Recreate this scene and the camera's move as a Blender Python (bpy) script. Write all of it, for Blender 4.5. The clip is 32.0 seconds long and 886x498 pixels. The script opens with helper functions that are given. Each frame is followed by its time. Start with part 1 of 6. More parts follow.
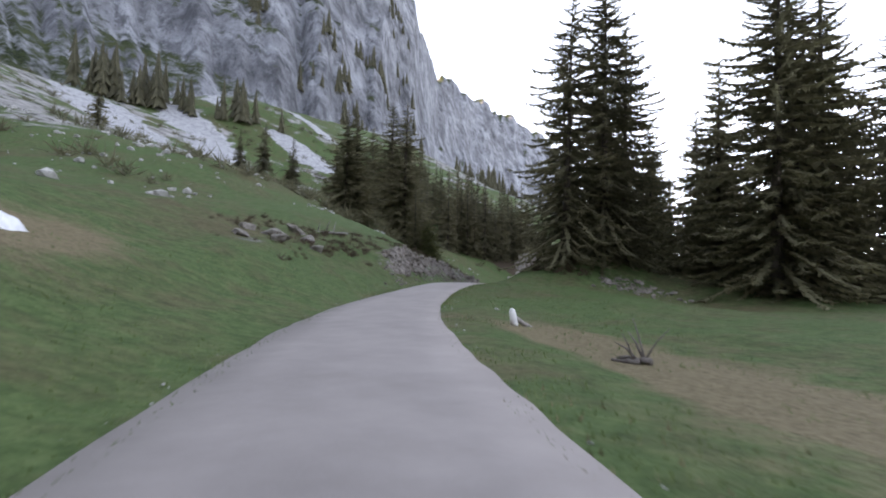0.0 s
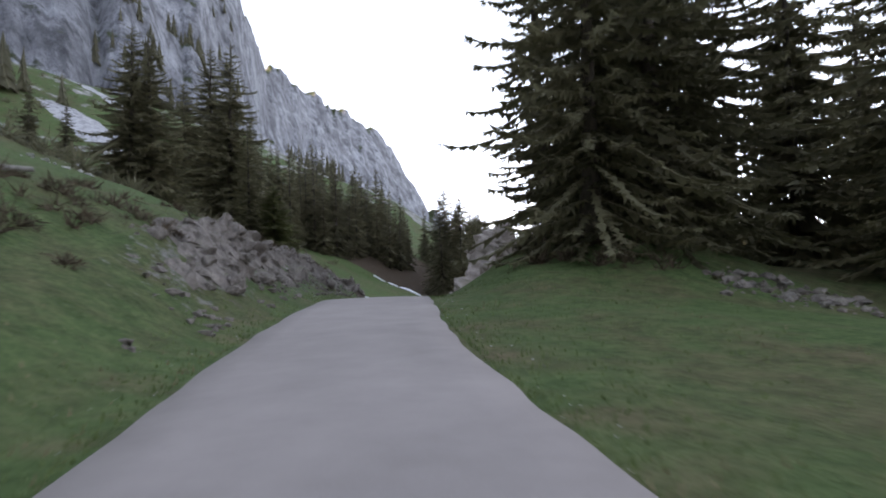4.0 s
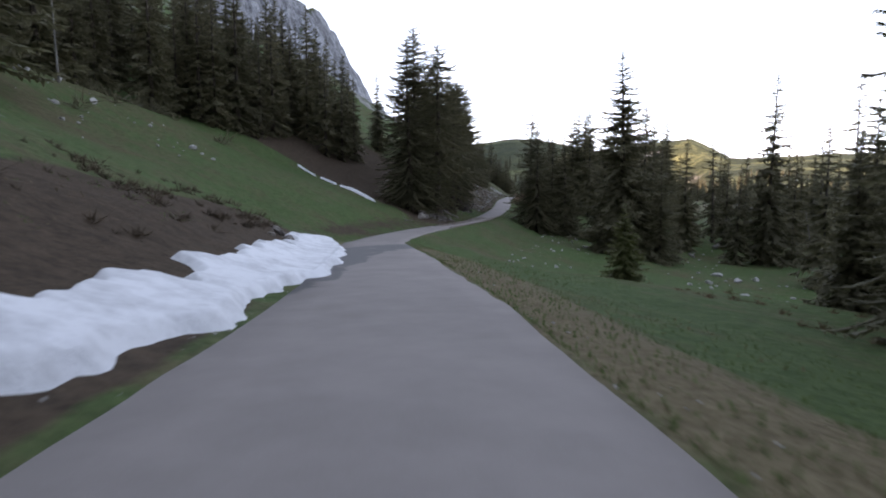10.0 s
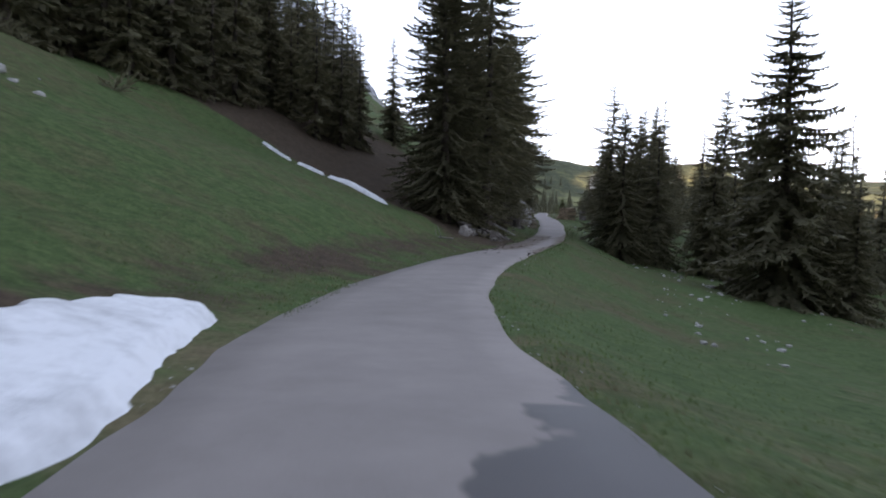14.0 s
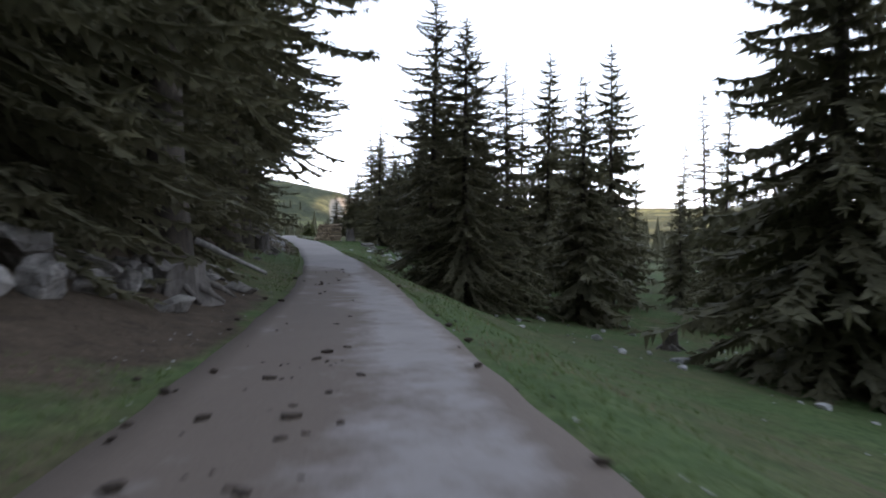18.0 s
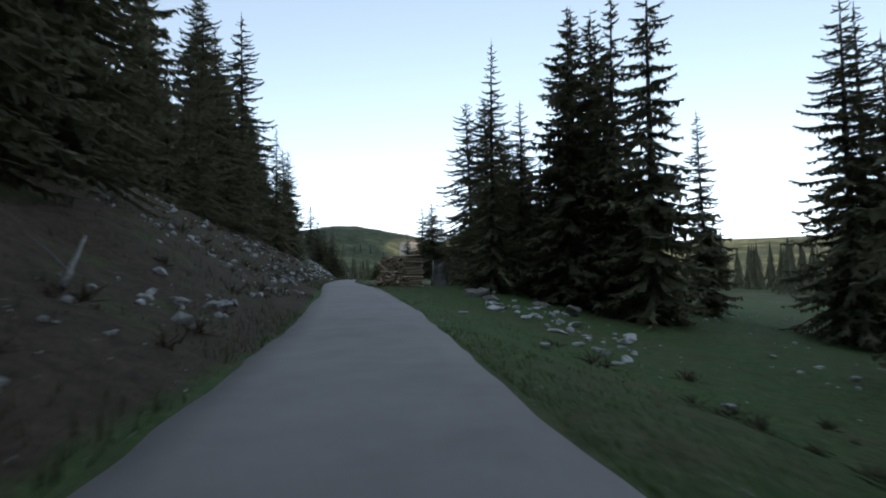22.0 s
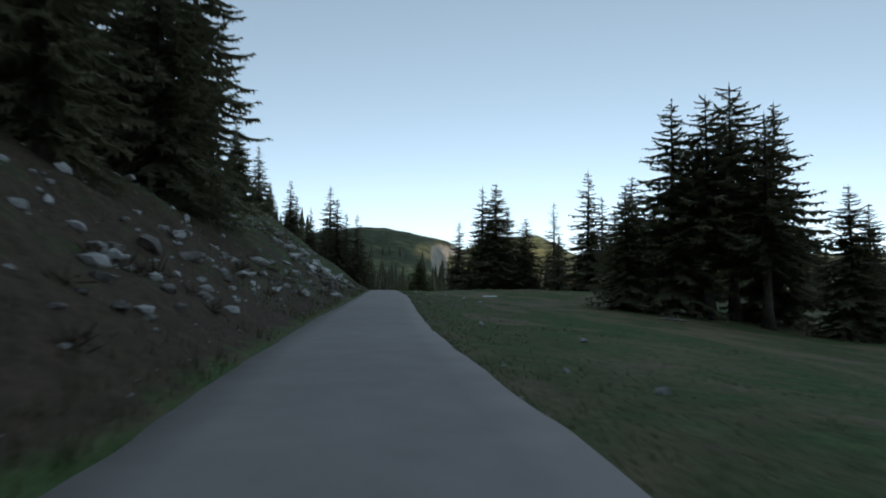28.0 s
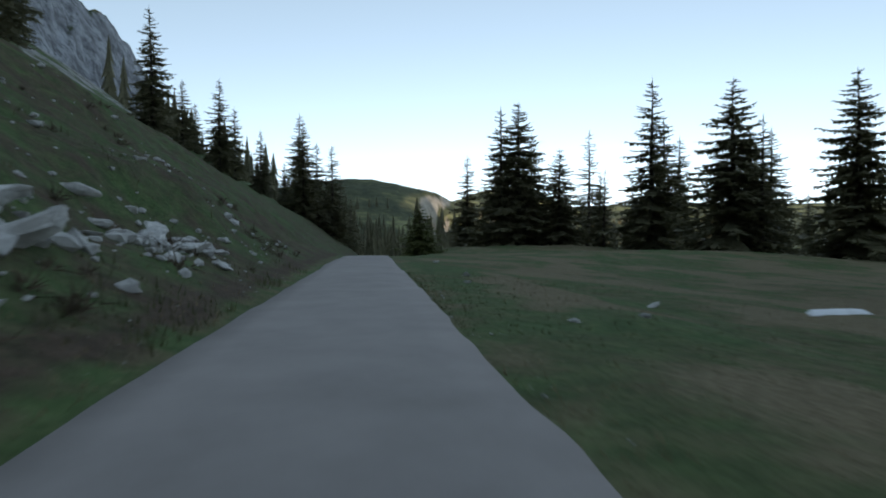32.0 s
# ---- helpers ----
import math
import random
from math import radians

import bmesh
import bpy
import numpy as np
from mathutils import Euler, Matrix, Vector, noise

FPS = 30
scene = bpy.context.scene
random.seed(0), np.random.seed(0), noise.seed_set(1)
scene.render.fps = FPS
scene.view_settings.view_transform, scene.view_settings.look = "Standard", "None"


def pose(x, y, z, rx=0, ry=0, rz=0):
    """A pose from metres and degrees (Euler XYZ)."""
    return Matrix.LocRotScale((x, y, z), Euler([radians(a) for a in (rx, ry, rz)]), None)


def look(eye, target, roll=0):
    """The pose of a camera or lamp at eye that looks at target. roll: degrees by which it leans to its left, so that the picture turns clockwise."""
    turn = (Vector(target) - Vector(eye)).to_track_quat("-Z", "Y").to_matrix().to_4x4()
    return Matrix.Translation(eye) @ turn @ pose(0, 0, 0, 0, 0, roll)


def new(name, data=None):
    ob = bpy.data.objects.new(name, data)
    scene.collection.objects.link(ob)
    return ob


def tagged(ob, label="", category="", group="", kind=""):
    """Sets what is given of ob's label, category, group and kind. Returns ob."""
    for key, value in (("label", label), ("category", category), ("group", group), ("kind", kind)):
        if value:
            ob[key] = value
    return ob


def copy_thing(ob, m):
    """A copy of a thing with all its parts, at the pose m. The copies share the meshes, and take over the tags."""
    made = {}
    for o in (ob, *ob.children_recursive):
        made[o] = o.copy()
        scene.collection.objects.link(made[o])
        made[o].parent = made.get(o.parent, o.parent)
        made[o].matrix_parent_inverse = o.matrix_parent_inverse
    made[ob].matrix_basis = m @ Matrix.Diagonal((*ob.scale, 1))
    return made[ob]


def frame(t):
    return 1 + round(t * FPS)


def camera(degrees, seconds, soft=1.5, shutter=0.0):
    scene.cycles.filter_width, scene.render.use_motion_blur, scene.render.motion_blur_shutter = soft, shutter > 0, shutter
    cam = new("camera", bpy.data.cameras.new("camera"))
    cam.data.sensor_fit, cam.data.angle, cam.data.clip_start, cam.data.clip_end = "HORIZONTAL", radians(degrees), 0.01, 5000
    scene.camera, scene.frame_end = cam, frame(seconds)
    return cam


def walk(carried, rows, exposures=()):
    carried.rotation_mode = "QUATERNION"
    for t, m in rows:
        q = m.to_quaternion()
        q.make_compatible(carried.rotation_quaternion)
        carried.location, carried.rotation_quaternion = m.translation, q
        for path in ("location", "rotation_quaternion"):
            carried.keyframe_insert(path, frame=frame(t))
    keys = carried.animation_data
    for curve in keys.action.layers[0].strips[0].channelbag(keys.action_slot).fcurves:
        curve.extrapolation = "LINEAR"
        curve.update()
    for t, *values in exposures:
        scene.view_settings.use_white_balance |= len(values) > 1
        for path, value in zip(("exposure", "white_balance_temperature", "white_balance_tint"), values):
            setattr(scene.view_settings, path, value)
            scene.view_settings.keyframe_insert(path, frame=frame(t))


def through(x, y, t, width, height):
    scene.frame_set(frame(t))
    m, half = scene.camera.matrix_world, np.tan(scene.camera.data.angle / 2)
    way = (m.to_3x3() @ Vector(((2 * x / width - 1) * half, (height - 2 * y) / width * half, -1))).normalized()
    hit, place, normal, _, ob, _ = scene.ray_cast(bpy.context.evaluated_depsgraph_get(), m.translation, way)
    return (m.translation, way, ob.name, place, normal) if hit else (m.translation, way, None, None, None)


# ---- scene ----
cam = camera(71.1, 32.0, soft=1.9, shutter=0.4)
PATH = [
    (0, (-0.000, -0.000, 1.250), (-0.010, 1.995, 1.387), 1.0),
    (0.5, (-0.535, 3.008, 1.334), (-0.488, 5.000, 1.509), 1.1),
    (1, (-0.980, 6.150, 1.442), (-0.872, 8.139, 1.619), 0.3),
    (1.5, (-1.284, 9.301, 1.547), (-1.123, 11.286, 1.724), -0.3),
    (2, (-1.530, 12.510, 1.651), (-1.324, 14.495, 1.785), -2.2),
    (2.5, (-1.683, 15.610, 1.760), (-1.392, 17.582, 1.921), -0.7),
    (3, (-1.737, 18.797, 1.884), (-1.380, 20.758, 2.045), -0.9),
    (3.5, (-1.610, 22.040, 2.018), (-1.174, 23.987, 2.151), -1.4),
    (4, (-1.471, 25.420, 2.161), (-0.963, 27.351, 2.286), -2.0),
    (4.5, (-1.314, 28.822, 2.309), (-0.731, 30.733, 2.407), -1.2),
    (6.5, (1.206, 42.870, 3.170), (1.952, 44.726, 3.135), 0.8),
    (7, (1.900, 46.334, 3.134), (2.670, 48.179, 3.071), 1.1),
    (7.5, (2.602, 49.800, 3.050), (3.387, 51.638, 2.970), 1.0),
    (8, (3.344, 53.301, 2.942), (4.018, 55.180, 2.825), 0.5),
    (8.5, (4.015, 56.839, 2.866), (4.642, 58.734, 2.738), 1.0),
    (9, (4.915, 60.300, 2.778), (5.550, 62.186, 2.581), 1.2),
    (9.5, (5.736, 63.691, 2.643), (6.389, 65.572, 2.453), -1.3),
    (10, (6.688, 67.066, 2.475), (7.360, 68.939, 2.273), -0.2),
    (10.5, (7.615, 70.442, 2.287), (8.278, 72.318, 2.084), -0.2),
    (11, (8.634, 73.894, 2.109), (9.300, 75.770, 1.912), 0.7),
    (11.5, (9.537, 77.309, 1.909), (10.189, 79.190, 1.717), 0.6),
    (12, (10.394, 80.751, 1.712), (11.026, 82.638, 1.511), 0.5),
    (12.5, (11.193, 84.189, 1.521), (11.797, 86.085, 1.317), 0.3),
    (13, (11.953, 87.699, 1.350), (12.519, 89.607, 1.159), 0.3),
    (13.5, (12.698, 91.247, 1.194), (13.295, 93.149, 1.025), 1.2),
    (15.5, (16.170, 105.478, 0.149), (17.081, 107.256, 0.061), -0.6),
    (16, (17.875, 109.161, 0.039), (18.924, 110.862, -0.027), 0.5),
    (16.5, (19.742, 112.912, -0.069), (20.909, 114.535, -0.124), 0.7),
    (17, (21.936, 116.664, -0.167), (23.210, 118.204, -0.223), 0.8),
    (17.5, (24.360, 120.423, -0.251), (25.705, 121.902, -0.300), 1.2),
    (18, (26.924, 124.194, -0.322), (28.274, 125.669, -0.375), 0.5),
    (18.5, (29.517, 127.950, -0.414), (30.847, 129.443, -0.474), 0.8),
    (19, (32.133, 131.792, -0.533), (33.439, 133.307, -0.571), 1.7),
    (19.5, (34.712, 135.660, -0.649), (35.996, 137.193, -0.655), 1.3),
    (20, (37.350, 139.712, -0.732), (38.620, 141.256, -0.707), 0.5),
    (20.5, (40.036, 143.967, -0.777), (41.264, 145.544, -0.725), 0.4),
    (21, (42.629, 148.458, -0.786), (43.843, 150.047, -0.723), 0.2),
    (21.5, (45.211, 153.032, -0.771), (46.388, 154.647, -0.696), -1.8),
    (22, (47.797, 157.581, -0.750), (48.973, 159.196, -0.669), -1.4),
    (22.5, (50.388, 162.106, -0.724), (51.560, 163.725, -0.644), -2.0),
    (23, (52.952, 166.762, -0.700), (54.100, 168.397, -0.607), -1.6),
    (23.5, (55.456, 171.335, -0.670), (56.578, 172.986, -0.551), -1.7),
    (24, (57.903, 176.015, -0.609), (59.023, 177.669, -0.497), -0.6),
    (24.5, (60.329, 180.876, -0.531), (61.436, 182.538, -0.418), 0.0),
    (25, (62.646, 185.864, -0.416), (63.731, 187.538, -0.278), 0.4),
    (25.5, (65.096, 190.821, -0.311), (66.178, 192.497, -0.172), 0.7),
    (27.5, (74.921, 211.426, -0.294), (75.992, 213.111, -0.178), -0.0),
    (28, (77.412, 216.367, -0.308), (78.516, 218.032, -0.207), 0.5),
    (28.5, (79.829, 221.191, -0.319), (80.951, 222.844, -0.228), -0.3),
    (29, (82.299, 225.946, -0.301), (83.446, 227.583, -0.229), -0.9),
    (29.5, (84.805, 230.610, -0.277), (85.979, 232.229, -0.311), -0.4),
    (30, (87.303, 235.184, -0.265), (88.488, 236.794, -0.334), -0.0),
    (30.5, (89.813, 239.674, -0.247), (91.012, 241.274, -0.284), -0.0),
    (31, (92.439, 244.084, -0.212), (93.640, 245.682, -0.253), 0.3),
    (31.5, (95.000, 248.485, -0.180), (96.188, 250.093, -0.234), 0.3),
    (32, (97.445, 252.917, -0.158), (98.584, 254.561, -0.209), 0.0),
]
EXPOSURES = [(0, 2.65, 7600, 37), (2, 2.45, 7600, 37), (4, 2.4, 7500, 37), (8, 2.15, 7400, 37), (11, 1.95, 7200, 37), (13, 2.0, 7200, 37), (16, 2.0, 7200, 35), (17, 1.78, 7200, 34), (18, 2.1, 7200, 34), (19, 2.25, 7100, 33), (20, 2.15, 7000, 31),
             (21, 1.65, 6800, 26), (22, 1.25, 6600, 23), (23, 1.25, 6600, 22), (25, 1.15, 6600, 20), (28, 0.62, 6500, 17), (29, 0.68, 6500, 17), (30, 0.95, 6600, 18), (32, 0.95, 6600, 18)]
walk(cam, [(t, look(eye, target, roll)) for t, eye, target, roll in PATH], EXPOSURES)

# ---- sky and sun: a low evening sun, kept off the road by the mountain's added unseen arc ----
SUN_AZ, SUN_EL = 132.0, 11.0
world = bpy.data.worlds.new("evening_sky")
scene.world = world
world.use_nodes = True
wn = world.node_tree.nodes
sky = wn.new("ShaderNodeTexSky")
sky.sky_type = "NISHITA"
sky.sun_disc = False
sky.sun_elevation = radians(SUN_EL)
sky.sun_rotation = radians(-SUN_AZ)
sky.altitude = 1500
sky.air_density, sky.dust_density, sky.ozone_density = 1.0, 0.3, 0.85
# sky mixed towards one tint and an added flat glow, to balance the ground's light
grey = wn.new("ShaderNodeRGBToBW")
hue = wn.new("ShaderNodeVectorMath")
hue.operation = "MULTIPLY"
hue.inputs[1].default_value = (0.71, 1.0, 1.19)
even_tint = wn.new("ShaderNodeMix")
even_tint.data_type = "RGBA"
even_tint.inputs[0].default_value = 0.75
world.node_tree.links.new(sky.outputs[0], grey.inputs[0])
world.node_tree.links.new(grey.outputs[0], hue.inputs[0])
world.node_tree.links.new(sky.outputs[0], even_tint.inputs[6])
world.node_tree.links.new(hue.outputs[0], even_tint.inputs[7])
flat_glow = wn.new("ShaderNodeMix")
flat_glow.data_type = "RGBA"
flat_glow.inputs[0].default_value = 0.36
flat_glow.inputs[7].default_value = (1.36, 2.0, 2.38, 1.0)
world.node_tree.links.new(even_tint.outputs[2], flat_glow.inputs[6])
world.node_tree.links.new(flat_glow.outputs[2], wn["Background"].inputs[0])
wn["Background"].inputs[1].default_value = 0.15
sun = new("sun", bpy.data.lights.new("sun", "SUN"))
sun.data.energy, sun.data.angle, sun.data.color = 3.0, radians(0.5), (1.0, 0.86, 0.66)
toward = Vector((-math.sin(radians(SUN_AZ)) * math.cos(radians(SUN_EL)), math.cos(radians(SUN_AZ)) * math.cos(radians(SUN_EL)), math.sin(radians(SUN_EL))))
sun.matrix_world = look(toward * 300, (0, 0, 0))


# ---- noise in arrays ----
def _hash(ix, iy, seed):
    n = (ix.astype(np.int64) * 374761393 + iy.astype(np.int64) * 668265263 + seed * 1274126177) & 0x7FFFFFFF
    n = ((n ^ (n >> 13)) * 1274126177) & 0x7FFFFFFF
    return ((n ^ (n >> 16)) & 0xFFFF) / 65535.0


def vnoise(x, y, seed=0):
    x, y = np.asarray(x, float), np.asarray(y, float)
    ix, iy = np.floor(x), np.floor(y)
    fx, fy = x - ix, y - iy
    fx, fy = fx * fx * (3 - 2 * fx), fy * fy * (3 - 2 * fy)
    a, b = _hash(ix, iy, seed), _hash(ix + 1, iy, seed)
    c, d = _hash(ix, iy + 1, seed), _hash(ix + 1, iy + 1, seed)
    return (a * (1 - fx) + b * fx) * (1 - fy) + (c * (1 - fx) + d * fx) * fy


def fbm(x, y, octaves=4, seed=0, ridged=False):
    out, amp, tot = 0.0, 1.0, 0.0
    for k in range(octaves):
        n = vnoise(np.asarray(x) * 2**k, np.asarray(y) * 2**k, seed + 17 * k)
        out = out + amp * ((1 - np.abs(2 * n - 1)) if ridged else n)
        tot, amp = tot + amp, amp * 0.5
    return out / tot


def smooth(a, b, x):
    t = np.clip((np.asarray(x, float) - a) / (b - a), 0, 1)
    return t * t * (3 - 2 * t)


# ---- the plan: u runs along the valley, e is the distance to the right of the road's middle ----
AX, AY = 0.36, 0.933
_u = np.array([-60, -20, 0, 5.4, 11, 17, 23, 30, 40, 47, 55, 65, 75, 86, 96, 104, 112, 121, 130, 144, 159, 180, 201, 224, 246, 271, 300, 316, 340, 400, 700, 3600], float)
_w = np.array([20, 9.5, 0, -3.1, -5.9, -8.4, -10.4, -12.5, -14.3, -15.5, -16.8, -17.9, -18.8, -20.4, -21.9, -23.0, -22.5, -20.9, -18.5, -15.4, -12.9, -9.9, -8.0, -6.2, -4.05, -0.5, 3.1, 5.2, 8.8, 18, 38, 60])
_z = np.array([-0.6, -0.3, 0.05, 0.24, 0.45, 0.68, 0.96, 1.35, 1.95, 1.86, 1.66, 1.28, 0.74, 0.15, -0.5, -1.05, -1.27, -1.45, -1.61, -1.93, -1.97, -1.87, -1.52, -1.49, -1.48, -1.36, -1.5, -1.75, -3.2, -6, -26, -40])
_fine = np.arange(-60, 3601, 1.0)
_blur = np.ones(9) / 9


def _soft(v):
    line = np.interp(_fine, _u, v)
    return np.convolve(np.pad(line, 4, mode="edge"), _blur, mode="valid")


_wf, _zf = _soft(_w), _soft(_z)
ROAD_SHIFT = -0.1


def road_w(u):
    return np.interp(u, _fine, _wf) + ROAD_SHIFT


def road_z(u):
    return np.interp(u, _fine, _zf)


def xy(u, e):
    w = road_w(u) + e
    return AX * u + AY * w, AY * u - AX * w


def ue(x, y):
    u = AX * x + AY * y
    return u, AY * x - AX * y - road_w(u)


# heights above the road at stations along the valley
LEFT_E = np.array([-150.0, -70.0, -30.0, -14.0, -7.0, -4.0, -2.3])
LEFT_AT = {
    -40: (46, 10.5, 7.4, 4.2, 1.6, 0.5, 0.0),
    12: (46, 10.5, 7.4, 4.2, 1.7, 0.5, 0.0),
    27: (48, 11.5, 7.6, 4.8, 2.5, 0.9, 0.05),
    36: (56, 18, 9.0, 5.2, 3.1, 1.6, 0.2),
    52: (58, 23, 13, 6.4, 3.3, 1.7, 0.3),
    62: (60, 25, 13.5, 6.2, 3.0, 1.7, 0.3),
    70: (60, 26, 13.2, 5.4, 1.9, 0.5, 0.05),
    88: (62, 27, 13.4, 4.9, 2.0, 0.5, 0.0),
    97: (62, 27, 14.0, 5.0, 2.0, 0.5, 0.0),
    104: (62, 27, 13.8, 5.1, 1.6, 0.4, 0.05),
    122: (62, 27, 12.7, 5.1, 2.2, 0.5, 0.05),
    132: (62, 27.5, 11.4, 4.2, 1.8, 0.5, 0.08),
    140: (62, 28, 12, 4.2, 1.7, 0.6, 0.1),
    160: (68, 34, 14, 6.0, 2.4, 0.7, 0.1),
    185: (76, 38, 16, 7.2, 3.2, 1.2, 0.2),
    230: (80, 42, 17, 7.5, 3.4, 1.4, 0.25),
    275: (84, 46, 19, 8.5, 3.6, 1.2, 0.25),
    340: (80, 44, 18, 8.0, 3.0, 0.8, 0.1),
}
RIGHT_E = np.array([2.3, 4.5, 8.0, 16.0, 35.0, 80.0, 200.0])
RIGHT_AT = {
    -40: (-0.05, -0.3, -0.6, -1.0, -1.5, -4, -10),
    12: (-0.05, -0.25, -0.4, -0.4, -0.6, -3, -10),
    30: (-0.05, -0.15, -0.3, -0.8, -1.2, -4, -12),
    38: (0.0, 0.05, -0.3, -1.4, -1.6, -4, -12),
    41: (0.0, 0.3, -0.1, -1.5, -1.6, -4, -12),
    43: (0.0, 1.1, 1.8, -0.7, -1.8, -4, -12),
    47: (0.0, 1.7, 3.0, 0.3, -1.6, -4, -12),
    51: (0.0, 1.7, 3.3, 1.2, -2.0, -5, -12),
    55: (-0.05, 0.4, 2.2, 0.6, -2.6, -6, -12),
    60: (-0.05, -0.35, 0.1, -0.4, -3.0, -8, -13),
    72: (-0.05, -0.7, -1.5, -3.0, -6.5, -12, -20),
    93: (-0.08, -0.6, -1.1, -2.1, -5.0, -12, -23),
    120: (-0.1, -1.1, -2.3, -4.0, -7.0, -13, -22),
    140: (-0.15, -1.1, -2.2, -3.9, -6.8, -12, -20),
    160: (-0.1, -1.2, -2.7, -4.3, -6.2, -11, -20),
    195: (-0.05, -0.3, -1.2, -2.5, -4.2, -8, -17),
    207: (0.0, 0.06, 0.02, -1.1, -3.2, -7, -15),
    214: (-0.02, 0.0, -0.2, -1.2, -3.2, -7, -15),
    235: (-0.05, -0.25, -0.6, -1.5, -3.0, -6, -14),
    275: (-0.05, -0.25, -0.7, -1.5, -2.8, -5, -12),
    300: (-0.05, -0.2, -0.5, -1.0, -1.8, -4, -12),
    340: (-0.05, 0.2, 0.5, 0.8, 0.6, -2, -10),
    400: (-0.05, 0.6, 1.6, 3.0, 3.2, 1, -8),
}


def _profile(stations, across, u, e):
    at = np.array(sorted(stations))
    table = np.array([stations[k] for k in at], float)
    dense = np.arange(at[0], at[-1] + 1, 1.0)
    cols = np.array([np.convolve(np.pad(np.interp(dense, at, table[:, k]), 3, mode="edge"), np.ones(7) / 7, mode="valid") for k in range(len(across))])
    uu = np.clip(u, at[0], at[-1])
    vals = np.array([np.interp(uu, dense, c) for c in cols])
    k = np.clip(np.searchsorted(across, e) - 1, 0, len(across) - 2)
    f = np.clip((e - across[k]) / (across[k + 1] - across[k]), 0, 1.0)
    g = f * f * (3 - 2 * f) * 0.35 + f * 0.65
    pick = np.arange(len(k))
    return vals[k, pick] * (1 - g) + vals[k + 1, pick] * g


def ground_z(u, e, rough=True):
    """Height of the ground at u along the valley and e beside the road."""
    u, e = np.atleast_1d(np.asarray(u, float)), np.atleast_1d(np.asarray(e, float))
    u, e = np.broadcast_arrays(u, e)
    shape = u.shape
    u, e = u.ravel(), e.ravel()
    left = _profile(LEFT_AT, LEFT_E, u, np.minimum(e, -2.3))
    right = _profile(RIGHT_AT, RIGHT_E, u, np.maximum(e, 2.3))
    mid = np.interp(e, [-2.3, -1.6, 1.6, 2.3], [0, 1, 1, 0])
    side = np.where(e < 0, left, right) * (1 - mid) - 0.05 * mid
    z = road_z(u) + side
    if rough:
        away = smooth(1.7, 5.0, np.abs(e))
        z = z + away * (0.35 * (fbm(u / 5.0, e / 5.0, 3, 3) - 0.5) + 0.12 * (fbm(u / 1.1, e / 1.1, 2, 5) - 0.5))
        z = z + smooth(8, 40, np.abs(e)) * 2.2 * (fbm(u / 22.0, e / 22.0, 3, 8) - 0.5)
        bank = np.exp(-(((e + 4.0) / 2.2) ** 2)) * smooth(30, 36, u) * (1 - smooth(62, 67, u))
        stony = smooth(164, 176, u) * (1 - smooth(310, 330, u)) * smooth(-2.6, -5.5, e)
        z = z + stony * (1.3 * (fbm(u / 6.5, e / 4.5, 3, 12) - 0.5) + 0.5 * (fbm(u / 1.4, e / 1.4, 3, 14, True) - 0.5))
        z = z - 1.1 * np.exp(-(((e - 3.4) / 0.75) ** 2)) * smooth(44.5, 46.5, u) * (1 - smooth(52.5, 54.5, u))
        z = z + bank * smooth(1.8, 2.9, np.abs(e)) * 0.9 * (fbm(u / 1.6, e / 1.2, 4, 9, True) - 0.55)
    return z.reshape(shape)


def gz(u, e):
    return float(ground_z(u, e)[0])


def spot(u, e, sink=0.0):
    x, y = xy(u, e)
    return float(x), float(y), gz(u, e) - sink


# ---- materials ----
def material(name, rough=0.8, spec=0.3):
    m = bpy.data.materials.new(name)
    m.use_nodes = True
    b = m.node_tree.nodes["Principled BSDF"]
    b.inputs["Roughness"].default_value = rough
    b.inputs["Specular IOR Level"].default_value = spec
    return m, m.node_tree, b


def node(tree, kind, **values):
    n = tree.nodes.new(kind)
    for key, value in values.items():
        n.inputs[key.replace("_", " ")].default_value = value
    return n


def coords(tree, where="world"):
    if where == "world":
        return tree.nodes.new("ShaderNodeNewGeometry").outputs["Position"]
    return tree.nodes.new("ShaderNodeTexCoord").outputs["Object"]


def grain(tree, at, scale, detail=5.0, rough=0.6, stretch=None):
    if stretch:
        mp = tree.nodes.new("ShaderNodeMapping")
        mp.inputs["Scale"].default_value = stretch
        tree.links.new(at, mp.inputs["Vector"])
        at = mp.outputs[0]
    n = node(tree, "ShaderNodeTexNoise", Scale=scale, Detail=detail, Roughness=rough)
    tree.links.new(at, n.inputs["Vector"])
    return n.outputs["Fac"]


def ramp(tree, fac, *stops):
    r = tree.nodes.new("ShaderNodeValToRGB")
    while len(r.color_ramp.elements) < len(stops):
        r.color_ramp.elements.new(0.5)
    for el, (pos, col) in zip(r.color_ramp.elements, stops):
        el.position = pos
        el.color = (*col, 1) if len(col) == 3 else col
    tree.links.new(fac, r.inputs[0])
    return r.outputs["Color"]


def mask(tree, fac, a, b):
    r = node(tree, "ShaderNodeMapRange", From_Min=a, From_Max=b)
    tree.links.new(fac, r.inputs["Value"])
    return r.outputs[0]


def mixed(tree, fac, a, b):
    m = tree.nodes.new("ShaderNodeMix")
    m.data_type = "RGBA"
    if isinstance(fac, float):
        m.inputs[0].default_value = fac
    else:
        tree.links.new(fac, m.inputs[0])
    for socket, v in ((m.inputs[6], a), (m.inputs[7], b)):
        if isinstance(v, tuple):
            socket.default_value = (*v, 1)
        else:
            tree.links.new(v, socket)
    return m.outputs[2]


